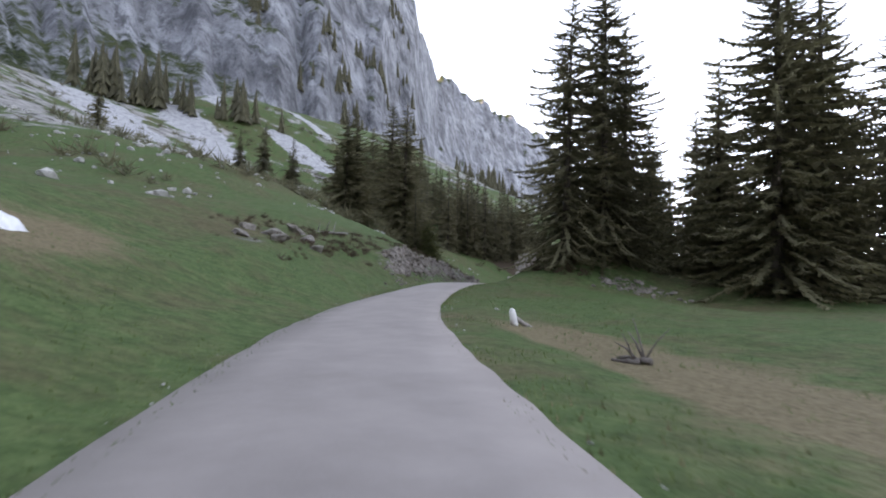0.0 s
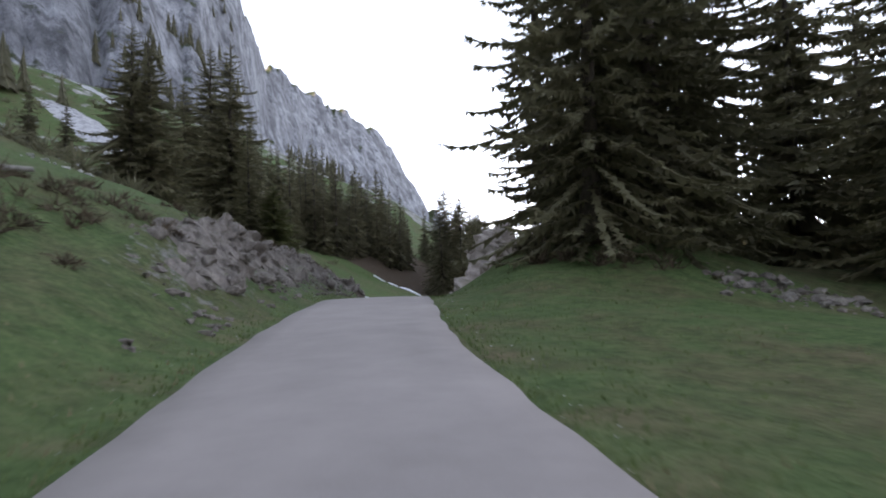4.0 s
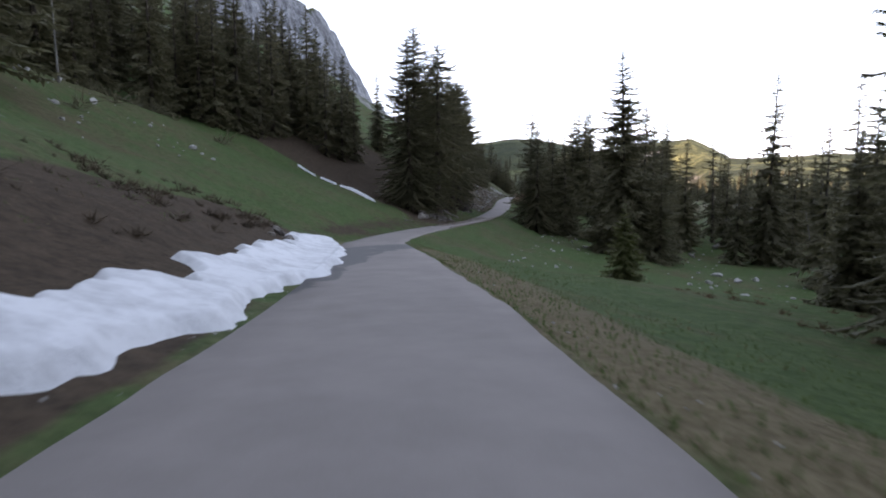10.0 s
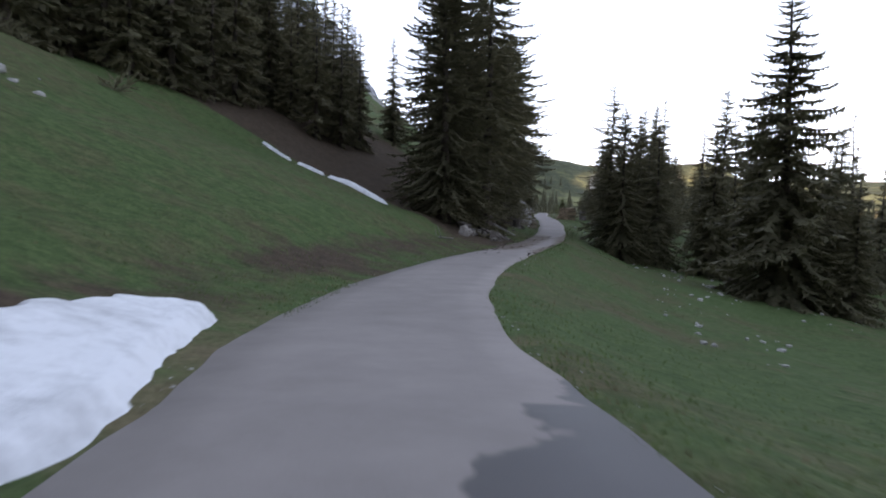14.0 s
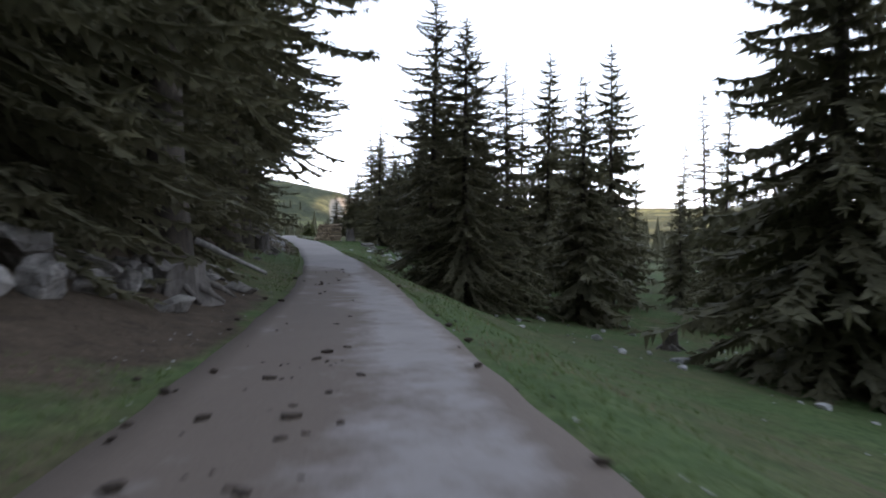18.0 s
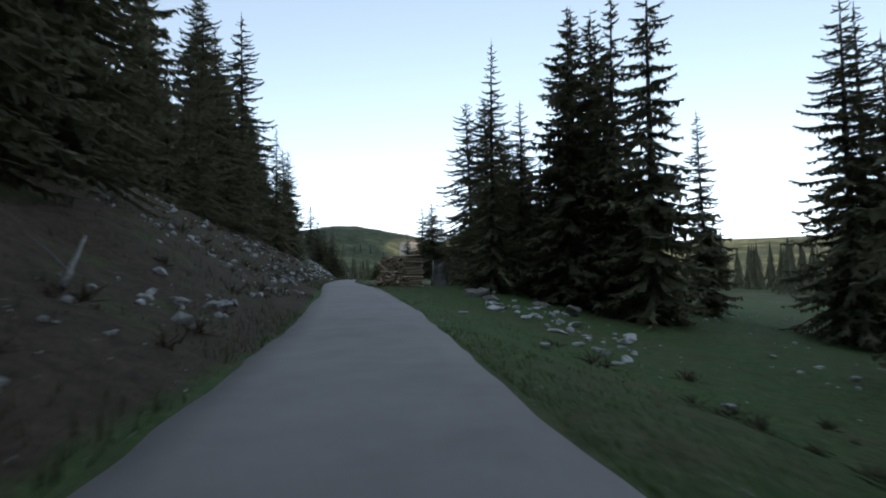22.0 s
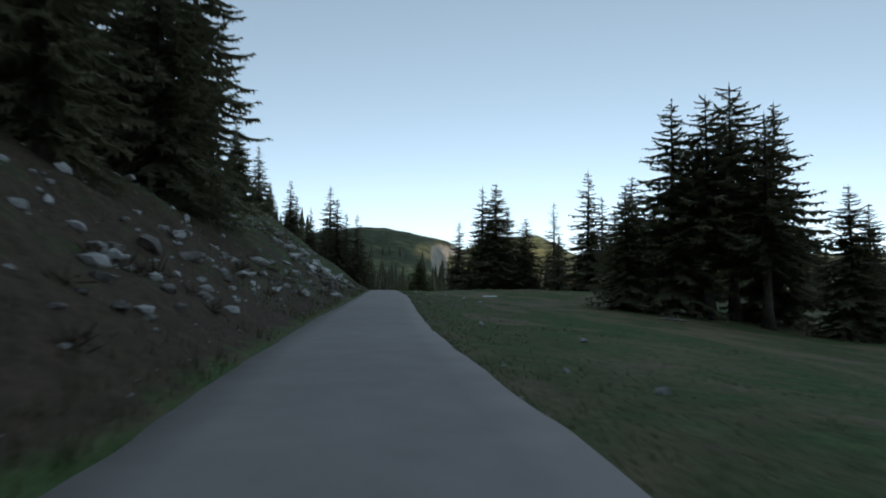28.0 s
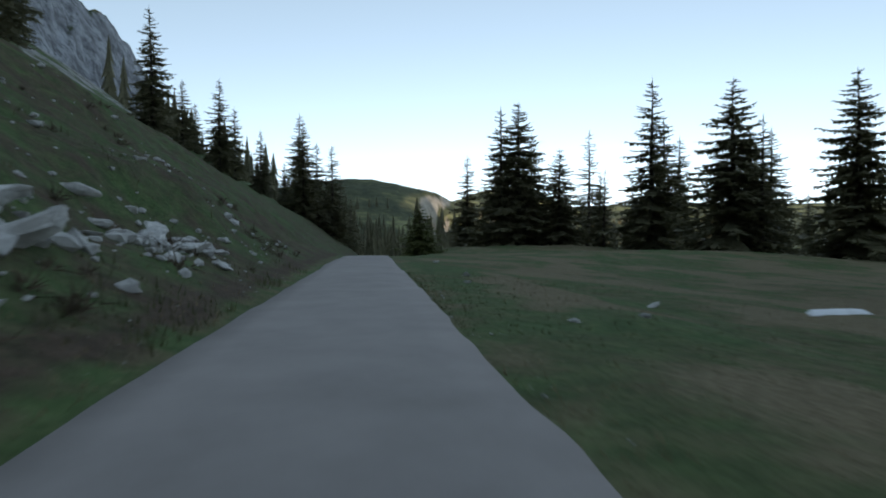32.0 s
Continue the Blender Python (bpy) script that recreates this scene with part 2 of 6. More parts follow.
def maths(tree, op, a, b):
    m = tree.nodes.new("ShaderNodeMath")
    m.operation = op
    for socket, v in zip(m.inputs, (a, b)):
        if isinstance(v, (int, float)):
            socket.default_value = v
        else:
            tree.links.new(v, socket)
    return m.outputs[0]


def bump(tree, bsdf, height, strength, distance):
    n = node(tree, "ShaderNodeBump", Strength=strength, Distance=distance)
    tree.links.new(height, n.inputs["Height"])
    tree.links.new(n.outputs[0], bsdf.inputs["Normal"])


def attribute(tree, name):
    n = tree.nodes.new("ShaderNodeAttribute")
    n.attribute_name = name
    return n.outputs["Fac"]


def simple(name, dark, light, scale, rough=0.85, where="object", relief=0.3, depth=0.02, stretch=None, vary=0.0):
    """Two tones by noise at two scales, with relief; vary: how far one piece differs from the next."""
    m, t, b = material(name, rough)
    at = coords(t, where)
    g1, g2 = grain(t, at, scale, 6, 0.65, stretch), grain(t, at, scale * 0.17, 3, 0.5)
    f = maths(t, "ADD", maths(t, "MULTIPLY", g1, 0.6), maths(t, "MULTIPLY", g2, 0.4))
    col = ramp(t, f, (0.34, dark), (0.66, light))
    if vary:
        info = t.nodes.new("ShaderNodeObjectInfo")
        h = node(t, "ShaderNodeHueSaturation", Saturation=1.0)
        t.links.new(mask_to(t, info.outputs["Random"], 1 - vary, 1 + vary), h.inputs["Value"])
        t.links.new(col, h.inputs["Color"])
        col = h.outputs[0]
    t.links.new(col, b.inputs["Base Color"])
    bump(t, b, g1, relief, depth)
    return m


def mask_to(tree, fac, lo, hi):
    r = node(tree, "ShaderNodeMapRange", To_Min=lo, To_Max=hi)
    tree.links.new(fac, r.inputs["Value"])
    return r.outputs[0]


def make_ground():
    m, t, b = material("meadow_ground", 0.95, 0.15)
    at = coords(t)
    big, mid, fine = grain(t, at, 0.09, 4), grain(t, at, 0.7, 5, 0.65), grain(t, at, 9.0, 4, 0.7)
    tuft = maths(t, "ADD", maths(t, "MULTIPLY", fine, 0.45), maths(t, "MULTIPLY", grain(t, at, 2.4, 5, 0.7), 0.55))
    green = ramp(t, tuft, (0.34, (0.031, 0.059, 0.018)), (0.50, (0.065, 0.108, 0.038)), (0.66, (0.112, 0.157, 0.062)))
    dull = ramp(t, tuft, (0.34, (0.050, 0.048, 0.024)), (0.66, (0.150, 0.132, 0.070)))
    straw = ramp(t, fine, (0.3, (0.100, 0.080, 0.045)), (0.7, (0.230, 0.190, 0.115)))
    soil = ramp(t, tuft, (0.34, (0.036, 0.026, 0.018)), (0.66, (0.115, 0.083, 0.058)))
    grit = ramp(t, fine, (0.3, (0.110, 0.105, 0.100)), (0.7, (0.300, 0.290, 0.275)))
    patch = maths(t, "ADD", maths(t, "MULTIPLY", big, 0.55), maths(t, "MULTIPLY", mid, 0.45))
    col = mixed(t, mask(t, patch, 0.46, 0.63), green, dull)
    dry = maths(t, "ADD", attribute(t, "dry"), maths(t, "MULTIPLY", maths(t, "SUBTRACT", mid, 0.5), 0.9))
    col = mixed(t, mask(t, dry, 0.38, 0.70), col, straw)
    bare = maths(t, "ADD", attribute(t, "bare"), maths(t, "MULTIPLY", maths(t, "SUBTRACT", mid, 0.5), 0.9))
    col = mixed(t, mask(t, bare, 0.40, 0.65), col, soil)
    stony = maths(t, "ADD", attribute(t, "stony"), maths(t, "MULTIPLY", maths(t, "SUBTRACT", grain(t, at, 2.6, 5, 0.7), 0.5), 1.3))
    col = mixed(t, mask(t, stony, 0.48, 0.66), col, grit)
    crag_n = grain(t, at, 0.10, 7, 0.68)
    cliff = ramp(t, grain(t, at, 0.5, 6, 0.7), (0.32, (0.115, 0.112, 0.108)), (0.66, (0.40, 0.39, 0.375)))
    rocky = maths(t, "ADD", attribute(t, "rocky"), maths(t, "MULTIPLY", maths(t, "SUBTRACT", crag_n, 0.5), 2.6))
    col = mixed(t, mask(t, rocky, 0.50, 0.62), col, cliff)
    scrub = maths(t, "ADD", maths(t, "MULTIPLY", attribute(t, "rocky"), 0.5), maths(t, "MULTIPLY", maths(t, "SUBTRACT", grain(t, at, 0.22, 6, 0.7), 0.5), 2.0))
    col = mixed(t, mask(t, scrub, 0.42, 0.52), col, (0.022, 0.028, 0.014))
    chips = ramp(t, grain(t, at, 0.9, 7, 0.75), (0.34, (0.16, 0.162, 0.17)), (0.52, (0.40, 0.405, 0.42)), (0.70, (0.52, 0.525, 0.535)))
    scree = maths(t, "ADD", attribute(t, "scree"), maths(t, "MULTIPLY", maths(t, "SUBTRACT", grain(t, at, 0.16, 6, 0.7), 0.5), 1.3))
    col = mixed(t, mask(t, scree, 0.46, 0.52), col, chips)
    t.links.new(col, b.inputs["Base Color"])
    bump(t, b, maths(t, "ADD", maths(t, "MULTIPLY", fine, 0.5), mid), 0.8, 0.14)
    return m


def make_asphalt():
    m, t, b = material("old_asphalt", 0.8, 0.4)
    at = coords(t)
    fine, mid, big = grain(t, at, 60, 3, 0.7), grain(t, at, 1.3, 5, 0.6), grain(t, at, 0.16, 3)
    f = maths(t, "ADD", maths(t, "MULTIPLY", mid, 0.5), maths(t, "MULTIPLY", big, 0.5))
    col = ramp(t, f, (0.32, (0.220, 0.195, 0.184)), (0.68, (0.322, 0.287, 0.272)))
    col = mixed(t, maths(t, "MULTIPLY", mask(t, fine, 0.55, 0.75), 0.25), col, (0.40, 0.385, 0.37))
    dirt = maths(t, "ADD", attribute(t, "dirt"), maths(t, "MULTIPLY", maths(t, "SUBTRACT", grain(t, at, 1.8, 5, 0.7), 0.5), 1.0))
    col = mixed(t, maths(t, "MULTIPLY", mask(t, dirt, 0.40, 0.72), 0.85), col, ramp(t, fine, (0.3, (0.085, 0.058, 0.040)), (0.7, (0.150, 0.108, 0.078))))
    wet = maths(t, "ADD", attribute(t, "wet"), maths(t, "MULTIPLY", maths(t, "SUBTRACT", grain(t, at, 0.9, 4, 0.6), 0.5), 0.8))
    damp = mask(t, wet, 0.47, 0.53)
    col = mixed(t, maths(t, "MULTIPLY", damp, 0.85), col, (0.040, 0.040, 0.043))
    t.links.new(col, b.inputs["Base Color"])
    t.links.new(mask_to(t, damp, 0.85, 0.55), b.inputs["Roughness"])
    bump(t, b, maths(t, "ADD", fine, maths(t, "MULTIPLY", mid, 2.0)), 0.35, 0.01)
    return m


def make_rock(name, dark, light, stain, scale=1.0, moss=0.25, where="object"):
    """Weathered limestone: streaks, cracks, stains and some moss on the upper faces."""
    m, t, b = material(name, 0.88, 0.25)
    at = coords(t, where)
    g, s = grain(t, at, 2.2 * scale, 8, 0.68), grain(t, at, 0.5 * scale, 4, 0.6, (1, 1, 0.3))
    v = t.nodes.new("ShaderNodeTexVoronoi")
    v.feature = "DISTANCE_TO_EDGE"
    v.inputs["Scale"].default_value = 0.6 * scale
    warp = t.nodes.new("ShaderNodeVectorMath")
    nz = node(t, "ShaderNodeTexNoise", Scale=1.4 * scale, Detail=3.0)
    t.links.new(at, nz.inputs["Vector"])
    t.links.new(at, warp.inputs[0])
    t.links.new(nz.outputs["Color"], warp.inputs[1])
    t.links.new(warp.outputs[0], v.inputs["Vector"])
    col = ramp(t, g, (0.30, dark), (0.70, light))
    col = mixed(t, maths(t, "MULTIPLY", mask(t, s, 0.50, 0.68), 0.65), col, stain)
    crack = mask(t, v.outputs["Distance"], 0.03, 0.0)
    col = mixed(t, maths(t, "MULTIPLY", crack, 0.18), col, tuple(c * 0.4 for c in dark))
    geo = t.nodes.new("ShaderNodeNewGeometry")
    sep = t.nodes.new("ShaderNodeSeparateXYZ")
    t.links.new(geo.outputs["Normal"], sep.inputs[0])
    up = maths(t, "ADD", sep.outputs["Z"], maths(t, "MULTIPLY", maths(t, "SUBTRACT", g, 0.5), 1.6))
    col = mixed(t, maths(t, "MULTIPLY", mask(t, up, 0.75, 1.15), moss), col, (0.055, 0.075, 0.025))
    t.links.new(col, b.inputs["Base Color"])
    bump(t, b, maths(t, "SUBTRACT", g, maths(t, "MULTIPLY", crack, 0.15)), 1.0, 0.10 / scale)
    return m


def make_mountain():
    m, t, b = material("mountain_limestone", 0.92, 0.15)
    at = coords(t)
    g, s = grain(t, at, 0.030, 9, 0.68), grain(t, at, 0.02, 6, 0.65, (1, 1, 0.22))
    fine = grain(t, at, 0.16, 6, 0.7, (1, 1, 0.4))
    rock = ramp(t, g, (0.32, (0.125, 0.130, 0.143)), (0.60, (0.480, 0.500, 0.540)))
    rock = mixed(t, maths(t, "MULTIPLY", mask(t, s, 0.50, 0.66), 0.55), rock, (0.120, 0.122, 0.130))
    cleft = grain(t, at, 0.07, 7, 0.75, (1, 1, 0.3))
    rock = mixed(t, maths(t, "MULTIPLY", mask(t, fine, 0.50, 0.62), 0.7), rock, (0.090, 0.094, 0.104))
    rock = mixed(t, maths(t, "MULTIPLY", mask(t, cleft, 0.54, 0.62), 0.6), rock, (0.070, 0.073, 0.082))
    grass = ramp(t, fine, (0.3, (0.040, 0.060, 0.020)), (0.7, (0.085, 0.105, 0.040)))
    scrub = ramp(t, grain(t, at, 0.5, 4), (0.4, (0.020, 0.032, 0.014)), (0.7, (0.06, 0.08, 0.03)))
    geo = t.nodes.new("ShaderNodeNewGeometry")
    sep = t.nodes.new("ShaderNodeSeparateXYZ")
    t.links.new(geo.outputs["Normal"], sep.inputs[0])
    flat = maths(t, "ADD", sep.outputs["Z"], maths(t, "MULTIPLY", maths(t, "SUBTRACT", fine, 0.5), 0.9))
    col = mixed(t, mask(t, flat, 0.68, 0.86), rock, mixed(t, mask(t, g, 0.45, 0.6), grass, scrub))
    t.links.new(col, b.inputs["Base Color"])
    v = t.nodes.new("ShaderNodeTexVoronoi")
    v.feature = "DISTANCE_TO_EDGE"
    v.inputs["Scale"].default_value = 1.0
    mp = t.nodes.new("ShaderNodeMapping")
    mp.inputs["Scale"].default_value = (0.060, 0.060, 0.020)
    nz = node(t, "ShaderNodeTexNoise", Scale=0.05, Detail=4.0)
    warp = t.nodes.new("ShaderNodeVectorMath")
    t.links.new(at, nz.inputs["Vector"])
    t.links.new(at, mp.inputs["Vector"])
    t.links.new(mp.outputs[0], warp.inputs[0])
    t.links.new(nz.outputs["Color"], warp.inputs[1])
    t.links.new(warp.outputs[0], v.inputs["Vector"])
    crack = mask(t, v.outputs["Distance"], 0.035, 0.0)
    col = mixed(t, maths(t, "MULTIPLY", crack, 0.12), col, (0.06, 0.062, 0.064))
    t.links.new(col, b.inputs["Base Color"])
    bump(t, b, maths(t, "SUBTRACT", maths(t, "ADD", maths(t, "ADD", g, fine), cleft), maths(t, "MULTIPLY", crack, 0.12)), 1.0, 6.0)
    return m


def make_hills():
    m, t, b = material("far_hills", 0.95, 0.1)
    at = coords(t)
    g, fine = grain(t, at, 0.006, 6, 0.6), grain(t, at, 0.05, 6, 0.7)
    geo = t.nodes.new("ShaderNodeNewGeometry")
    sep = t.nodes.new("ShaderNodeSeparateXYZ")
    t.links.new(geo.outputs["Normal"], sep.inputs[0])
    grass = ramp(t, fine, (0.3, (0.190, 0.200, 0.090)), (0.7, (0.290, 0.280, 0.140)))
    wood = ramp(t, fine, (0.4, (0.045, 0.055, 0.034)), (0.65, (0.110, 0.120, 0.065)))
    rock = ramp(t, fine, (0.3, (0.220, 0.200, 0.165)), (0.7, (0.480, 0.440, 0.370)))
    mixw = maths(t, "ADD", maths(t, "MULTIPLY", g, 0.6), maths(t, "MULTIPLY", fine, 0.4))
    col = mixed(t, mask(t, mixw, 0.42, 0.49), grass, wood)
    col = mixed(t, mask(t, sep.outputs["Z"], 0.80, 0.66), col, rock)
    t.links.new(col, b.inputs["Base Color"])
    bump(t, b, fine, 1.0, 4.0)
    return m


def make_needles(name, dark, light, through=0.35):
    """Foliage: some of the light passes through the thin sprays."""
    m, t, b = material(name, 0.6, 0.4)
    at = coords(t, "object")
    g, big = grain(t, at, 5.0, 3, 0.6), grain(t, at, 0.45, 3)
    f = maths(t, "ADD", maths(t, "MULTIPLY", g, 0.5), maths(t, "MULTIPLY", big, 0.5))
    col = ramp(t, f, (0.36, dark), (0.64, light))
    info = t.nodes.new("ShaderNodeObjectInfo")
    h = node(t, "ShaderNodeHueSaturation", Saturation=1.0)
    t.links.new(mask_to(t, info.outputs["Random"], 0.8, 1.25), h.inputs["Value"])
    t.links.new(col, h.inputs["Color"])
    t.links.new(h.outputs[0], b.inputs["Base Color"])
    tr = t.nodes.new("ShaderNodeBsdfTranslucent")
    t.links.new(h.outputs[0], tr.inputs["Color"])
    mix = t.nodes.new("ShaderNodeMixShader")
    mix.inputs[0].default_value = through
    t.links.new(b.outputs[0], mix.inputs[1])
    t.links.new(tr.outputs[0], mix.inputs[2])
    t.links.new(mix.outputs[0], t.nodes["Material Output"].inputs["Surface"])
    return m


def make_snow():
    m, t, b = material("old_snow", 0.6, 0.3)
    at = coords(t)
    g, f, big = grain(t, at, 3.5, 6, 0.7), grain(t, at, 22, 3, 0.6), grain(t, at, 0.8, 4, 0.6)
    col = ramp(t, maths(t, "ADD", maths(t, "MULTIPLY", g, 0.5), maths(t, "MULTIPLY", big, 0.5)), (0.30, (0.50, 0.51, 0.53)), (0.55, (0.84, 0.86, 0.89)))
    col = mixed(t, mask(t, grain(t, at, 7.0, 6, 0.75), 0.66, 0.74), col, (0.16, 0.14, 0.12))
    t.links.new(col, b.inputs["Base Color"])
    b.inputs["Subsurface Weight"].default_value = 0.0
    bump(t, b, maths(t, "ADD", g, maths(t, "MULTIPLY", f, 0.3)), 0.8, 0.05)
    return m


M_GROUND, M_ROAD, M_MOUNTAIN, M_HILLS, M_SNOW = make_ground(), make_asphalt(), make_mountain(), make_hills(), make_snow()
M_ROCK = make_rock("grey_limestone", (0.11, 0.098, 0.087), (0.37, 0.338, 0.310), (0.11, 0.095, 0.082))
M_PALE = make_rock("pale_limestone", (0.26, 0.255, 0.25), (0.62, 0.61, 0.59), (0.20, 0.19, 0.17), 2.0, 0.12)
M_CRAG = make_rock("pinkish_crag", (0.29, 0.245, 0.220), (0.66, 0.585, 0.540), (0.30, 0.225, 0.180), 1.3, 0.7)
M_BANK = make_rock("brown_grey_bank", (0.085, 0.074, 0.065), (0.34, 0.300, 0.270), (0.095, 0.074, 0.060), 1.6, 0.75)
M_WHITE_ROCK = make_rock("white_limestone", (0.40, 0.395, 0.385), (0.78, 0.77, 0.75), (0.30, 0.28, 0.25), 2.0, 0.10)
M_SCRUB = simple("dead_heath", (0.045, 0.034, 0.024), (0.135, 0.100, 0.066), 3.0, 0.95)
M_BRACKEN = simple("dead_bracken", (0.075, 0.045, 0.026), (0.210, 0.135, 0.080), 3.0, 0.95)
M_SCREE = simple("scree_stone", (0.22, 0.215, 0.205), (0.58, 0.57, 0.55), 6.0, 0.9)
M_NEEDLE = make_needles("spruce_needles", (0.120, 0.115, 0.070), (0.230, 0.215, 0.128), 0.48)
M_NEEDLE_FRESH = make_needles("fresh_spruce_needles", (0.100, 0.116, 0.045), (0.200, 0.212, 0.088))
M_BARK = simple("spruce_bark", (0.045, 0.036, 0.030), (0.150, 0.125, 0.105), 9.0, 0.95, relief=0.8, depth=0.03, stretch=(1, 1, 0.25))
M_GREYWOOD = simple("weathered_grey_wood", (0.130, 0.120, 0.110), (0.360, 0.340, 0.315), 10.0, 0.9, relief=0.6, depth=0.02, stretch=(1, 1, 0.15), vary=0.15)
M_STUMP = simple("old_stump_wood", (0.060, 0.050, 0.044), (0.210, 0.185, 0.165), 8.0, 0.95, relief=0.8, depth=0.03, stretch=(1, 1, 0.15))
M_CUT = simple("split_firewood", (0.25, 0.175, 0.112), (0.56, 0.435, 0.305), 8.0, 0.85, relief=0.5, depth=0.015, stretch=(0.2, 1, 1), vary=0.35)
M_CUT_BARK = simple("firewood_bark", (0.070, 0.050, 0.038), (0.190, 0.140, 0.105), 9.0, 0.95, relief=0.7, depth=0.02, stretch=(0.3, 1, 1), vary=0.3)
M_WHITE = simple("white_paint_on_wood", (0.55, 0.55, 0.55), (0.80, 0.80, 0.80), 9.0, 0.7)
M_DUNG = simple("dried_dung", (0.020, 0.014, 0.010), (0.060, 0.042, 0.030), 14.0, 0.95, relief=0.8)
M_GRASS = make_needles("grass_blades", (0.072, 0.112, 0.038), (0.155, 0.208, 0.078), 0.5)
M_GRASS_DULL = make_needles("dull_grass_blades", (0.052, 0.060, 0.026), (0.120, 0.122, 0.056), 0.4)
M_STRAW = simple("dry_grass", (0.13, 0.10, 0.055), (0.30, 0.25, 0.15), 5.0, 0.95)


# ---- mesh helpers ----
def mesh_of(name, verts, faces, mat, flat=False):
    me = bpy.data.meshes.new(name)
    me.from_pydata([tuple(v) for v in verts], [], [tuple(f) for f in faces])
    if mat:
        me.materials.append(mat)
    if not flat:
        me.polygons.foreach_set("use_smooth", [True] * len(me.polygons))
    me.update()
    return me


def grid_faces(rows, cols):
    i = np.arange((rows - 1) * (cols - 1))
    a = (i // (cols - 1)) * cols + i % (cols - 1)
    return np.stack([a, a + 1, a + cols + 1, a + cols], 1)


def quads_mesh(name, verts, quads, mat, flat=False):
    """A mesh from arrays of places and four-cornered faces."""
    me = bpy.data.meshes.new(name)
    verts, quads = np.asarray(verts, np.float32), np.asarray(quads, np.int32)
    me.vertices.add(len(verts))
    me.vertices.foreach_set("co", verts.ravel())
    me.loops.add(quads.size)
    me.loops.foreach_set("vertex_index", quads.ravel())
    me.polygons.add(len(quads))
    me.polygons.foreach_set("loop_start", np.arange(0, quads.size, quads.shape[1], dtype=np.int32))
    me.polygons.foreach_set("use_smooth", np.full(len(quads), not flat))
    me.materials.append(mat)
    me.update(calc_edges=True)
    me.validate()
    return me


def layer(me, name, values):
    at = me.attributes.new(name, "FLOAT", "POINT")
    at.data.foreach_set("value", np.asarray(values, np.float32).ravel())


def part(name, data, parent, label="", m=None):
    ob = new(name, data)
    ob.parent = parent
    if m is not None:
        ob.matrix_basis = m
    return tagged(ob, label)


def empty(name, m, label, category, group=""):
    ob = new(name)
    ob.matrix_basis = m
    return tagged(ob, label, category, group)


def tube(path, radii, sides=8, rng=None, knob=0.0):
    """A tapered, closed limb along a path."""
    verts, faces = [], []
    path = [Vector(p) for p in path]
    for k, (p, r) in enumerate(zip(path, radii)):
        d = (path[min(k + 1, len(path) - 1)] - path[max(k - 1, 0)]).normalized()
        side = d.cross(Vector((0.3, 0.9, 0.2))).normalized()
        up = d.cross(side)
        for j in range(sides):
            a = 2 * math.pi * j / sides
            rr = r * (1 + (rng.uniform(-knob, knob) if rng else 0))
            verts.append(p + side * math.cos(a) * rr + up * math.sin(a) * rr)
    n = len(path)
    for k in range(n - 1):
        for j in range(sides):
            faces.append((k * sides + j, k * sides + (j + 1) % sides, (k + 1) * sides + (j + 1) % sides, (k + 1) * sides + j))
    faces.append(tuple(reversed(range(sides))))
    faces.append(tuple((n - 1) * sides + j for j in range(sides)))
    return verts, faces


# ---- the ground ----
# tongues of pale scree on the mountain's foot: u, e and width down each
SCREE_RUNS = [[(118, -128, 16), (108, -106, 22), (100, -86, 18), (88, -68, 8)], [(151, -141, 10), (142, -122, 14), (136, -104, 14), (126, -94, 8)],
              [(166, -112, 6), (163, -100, 10), (157, -88, 10)], [(207, -142, 6), (195, -124, 5), (186, -107, 5)], [(200, -180, 6), (185, -160, 6), (166, -139, 5)]]


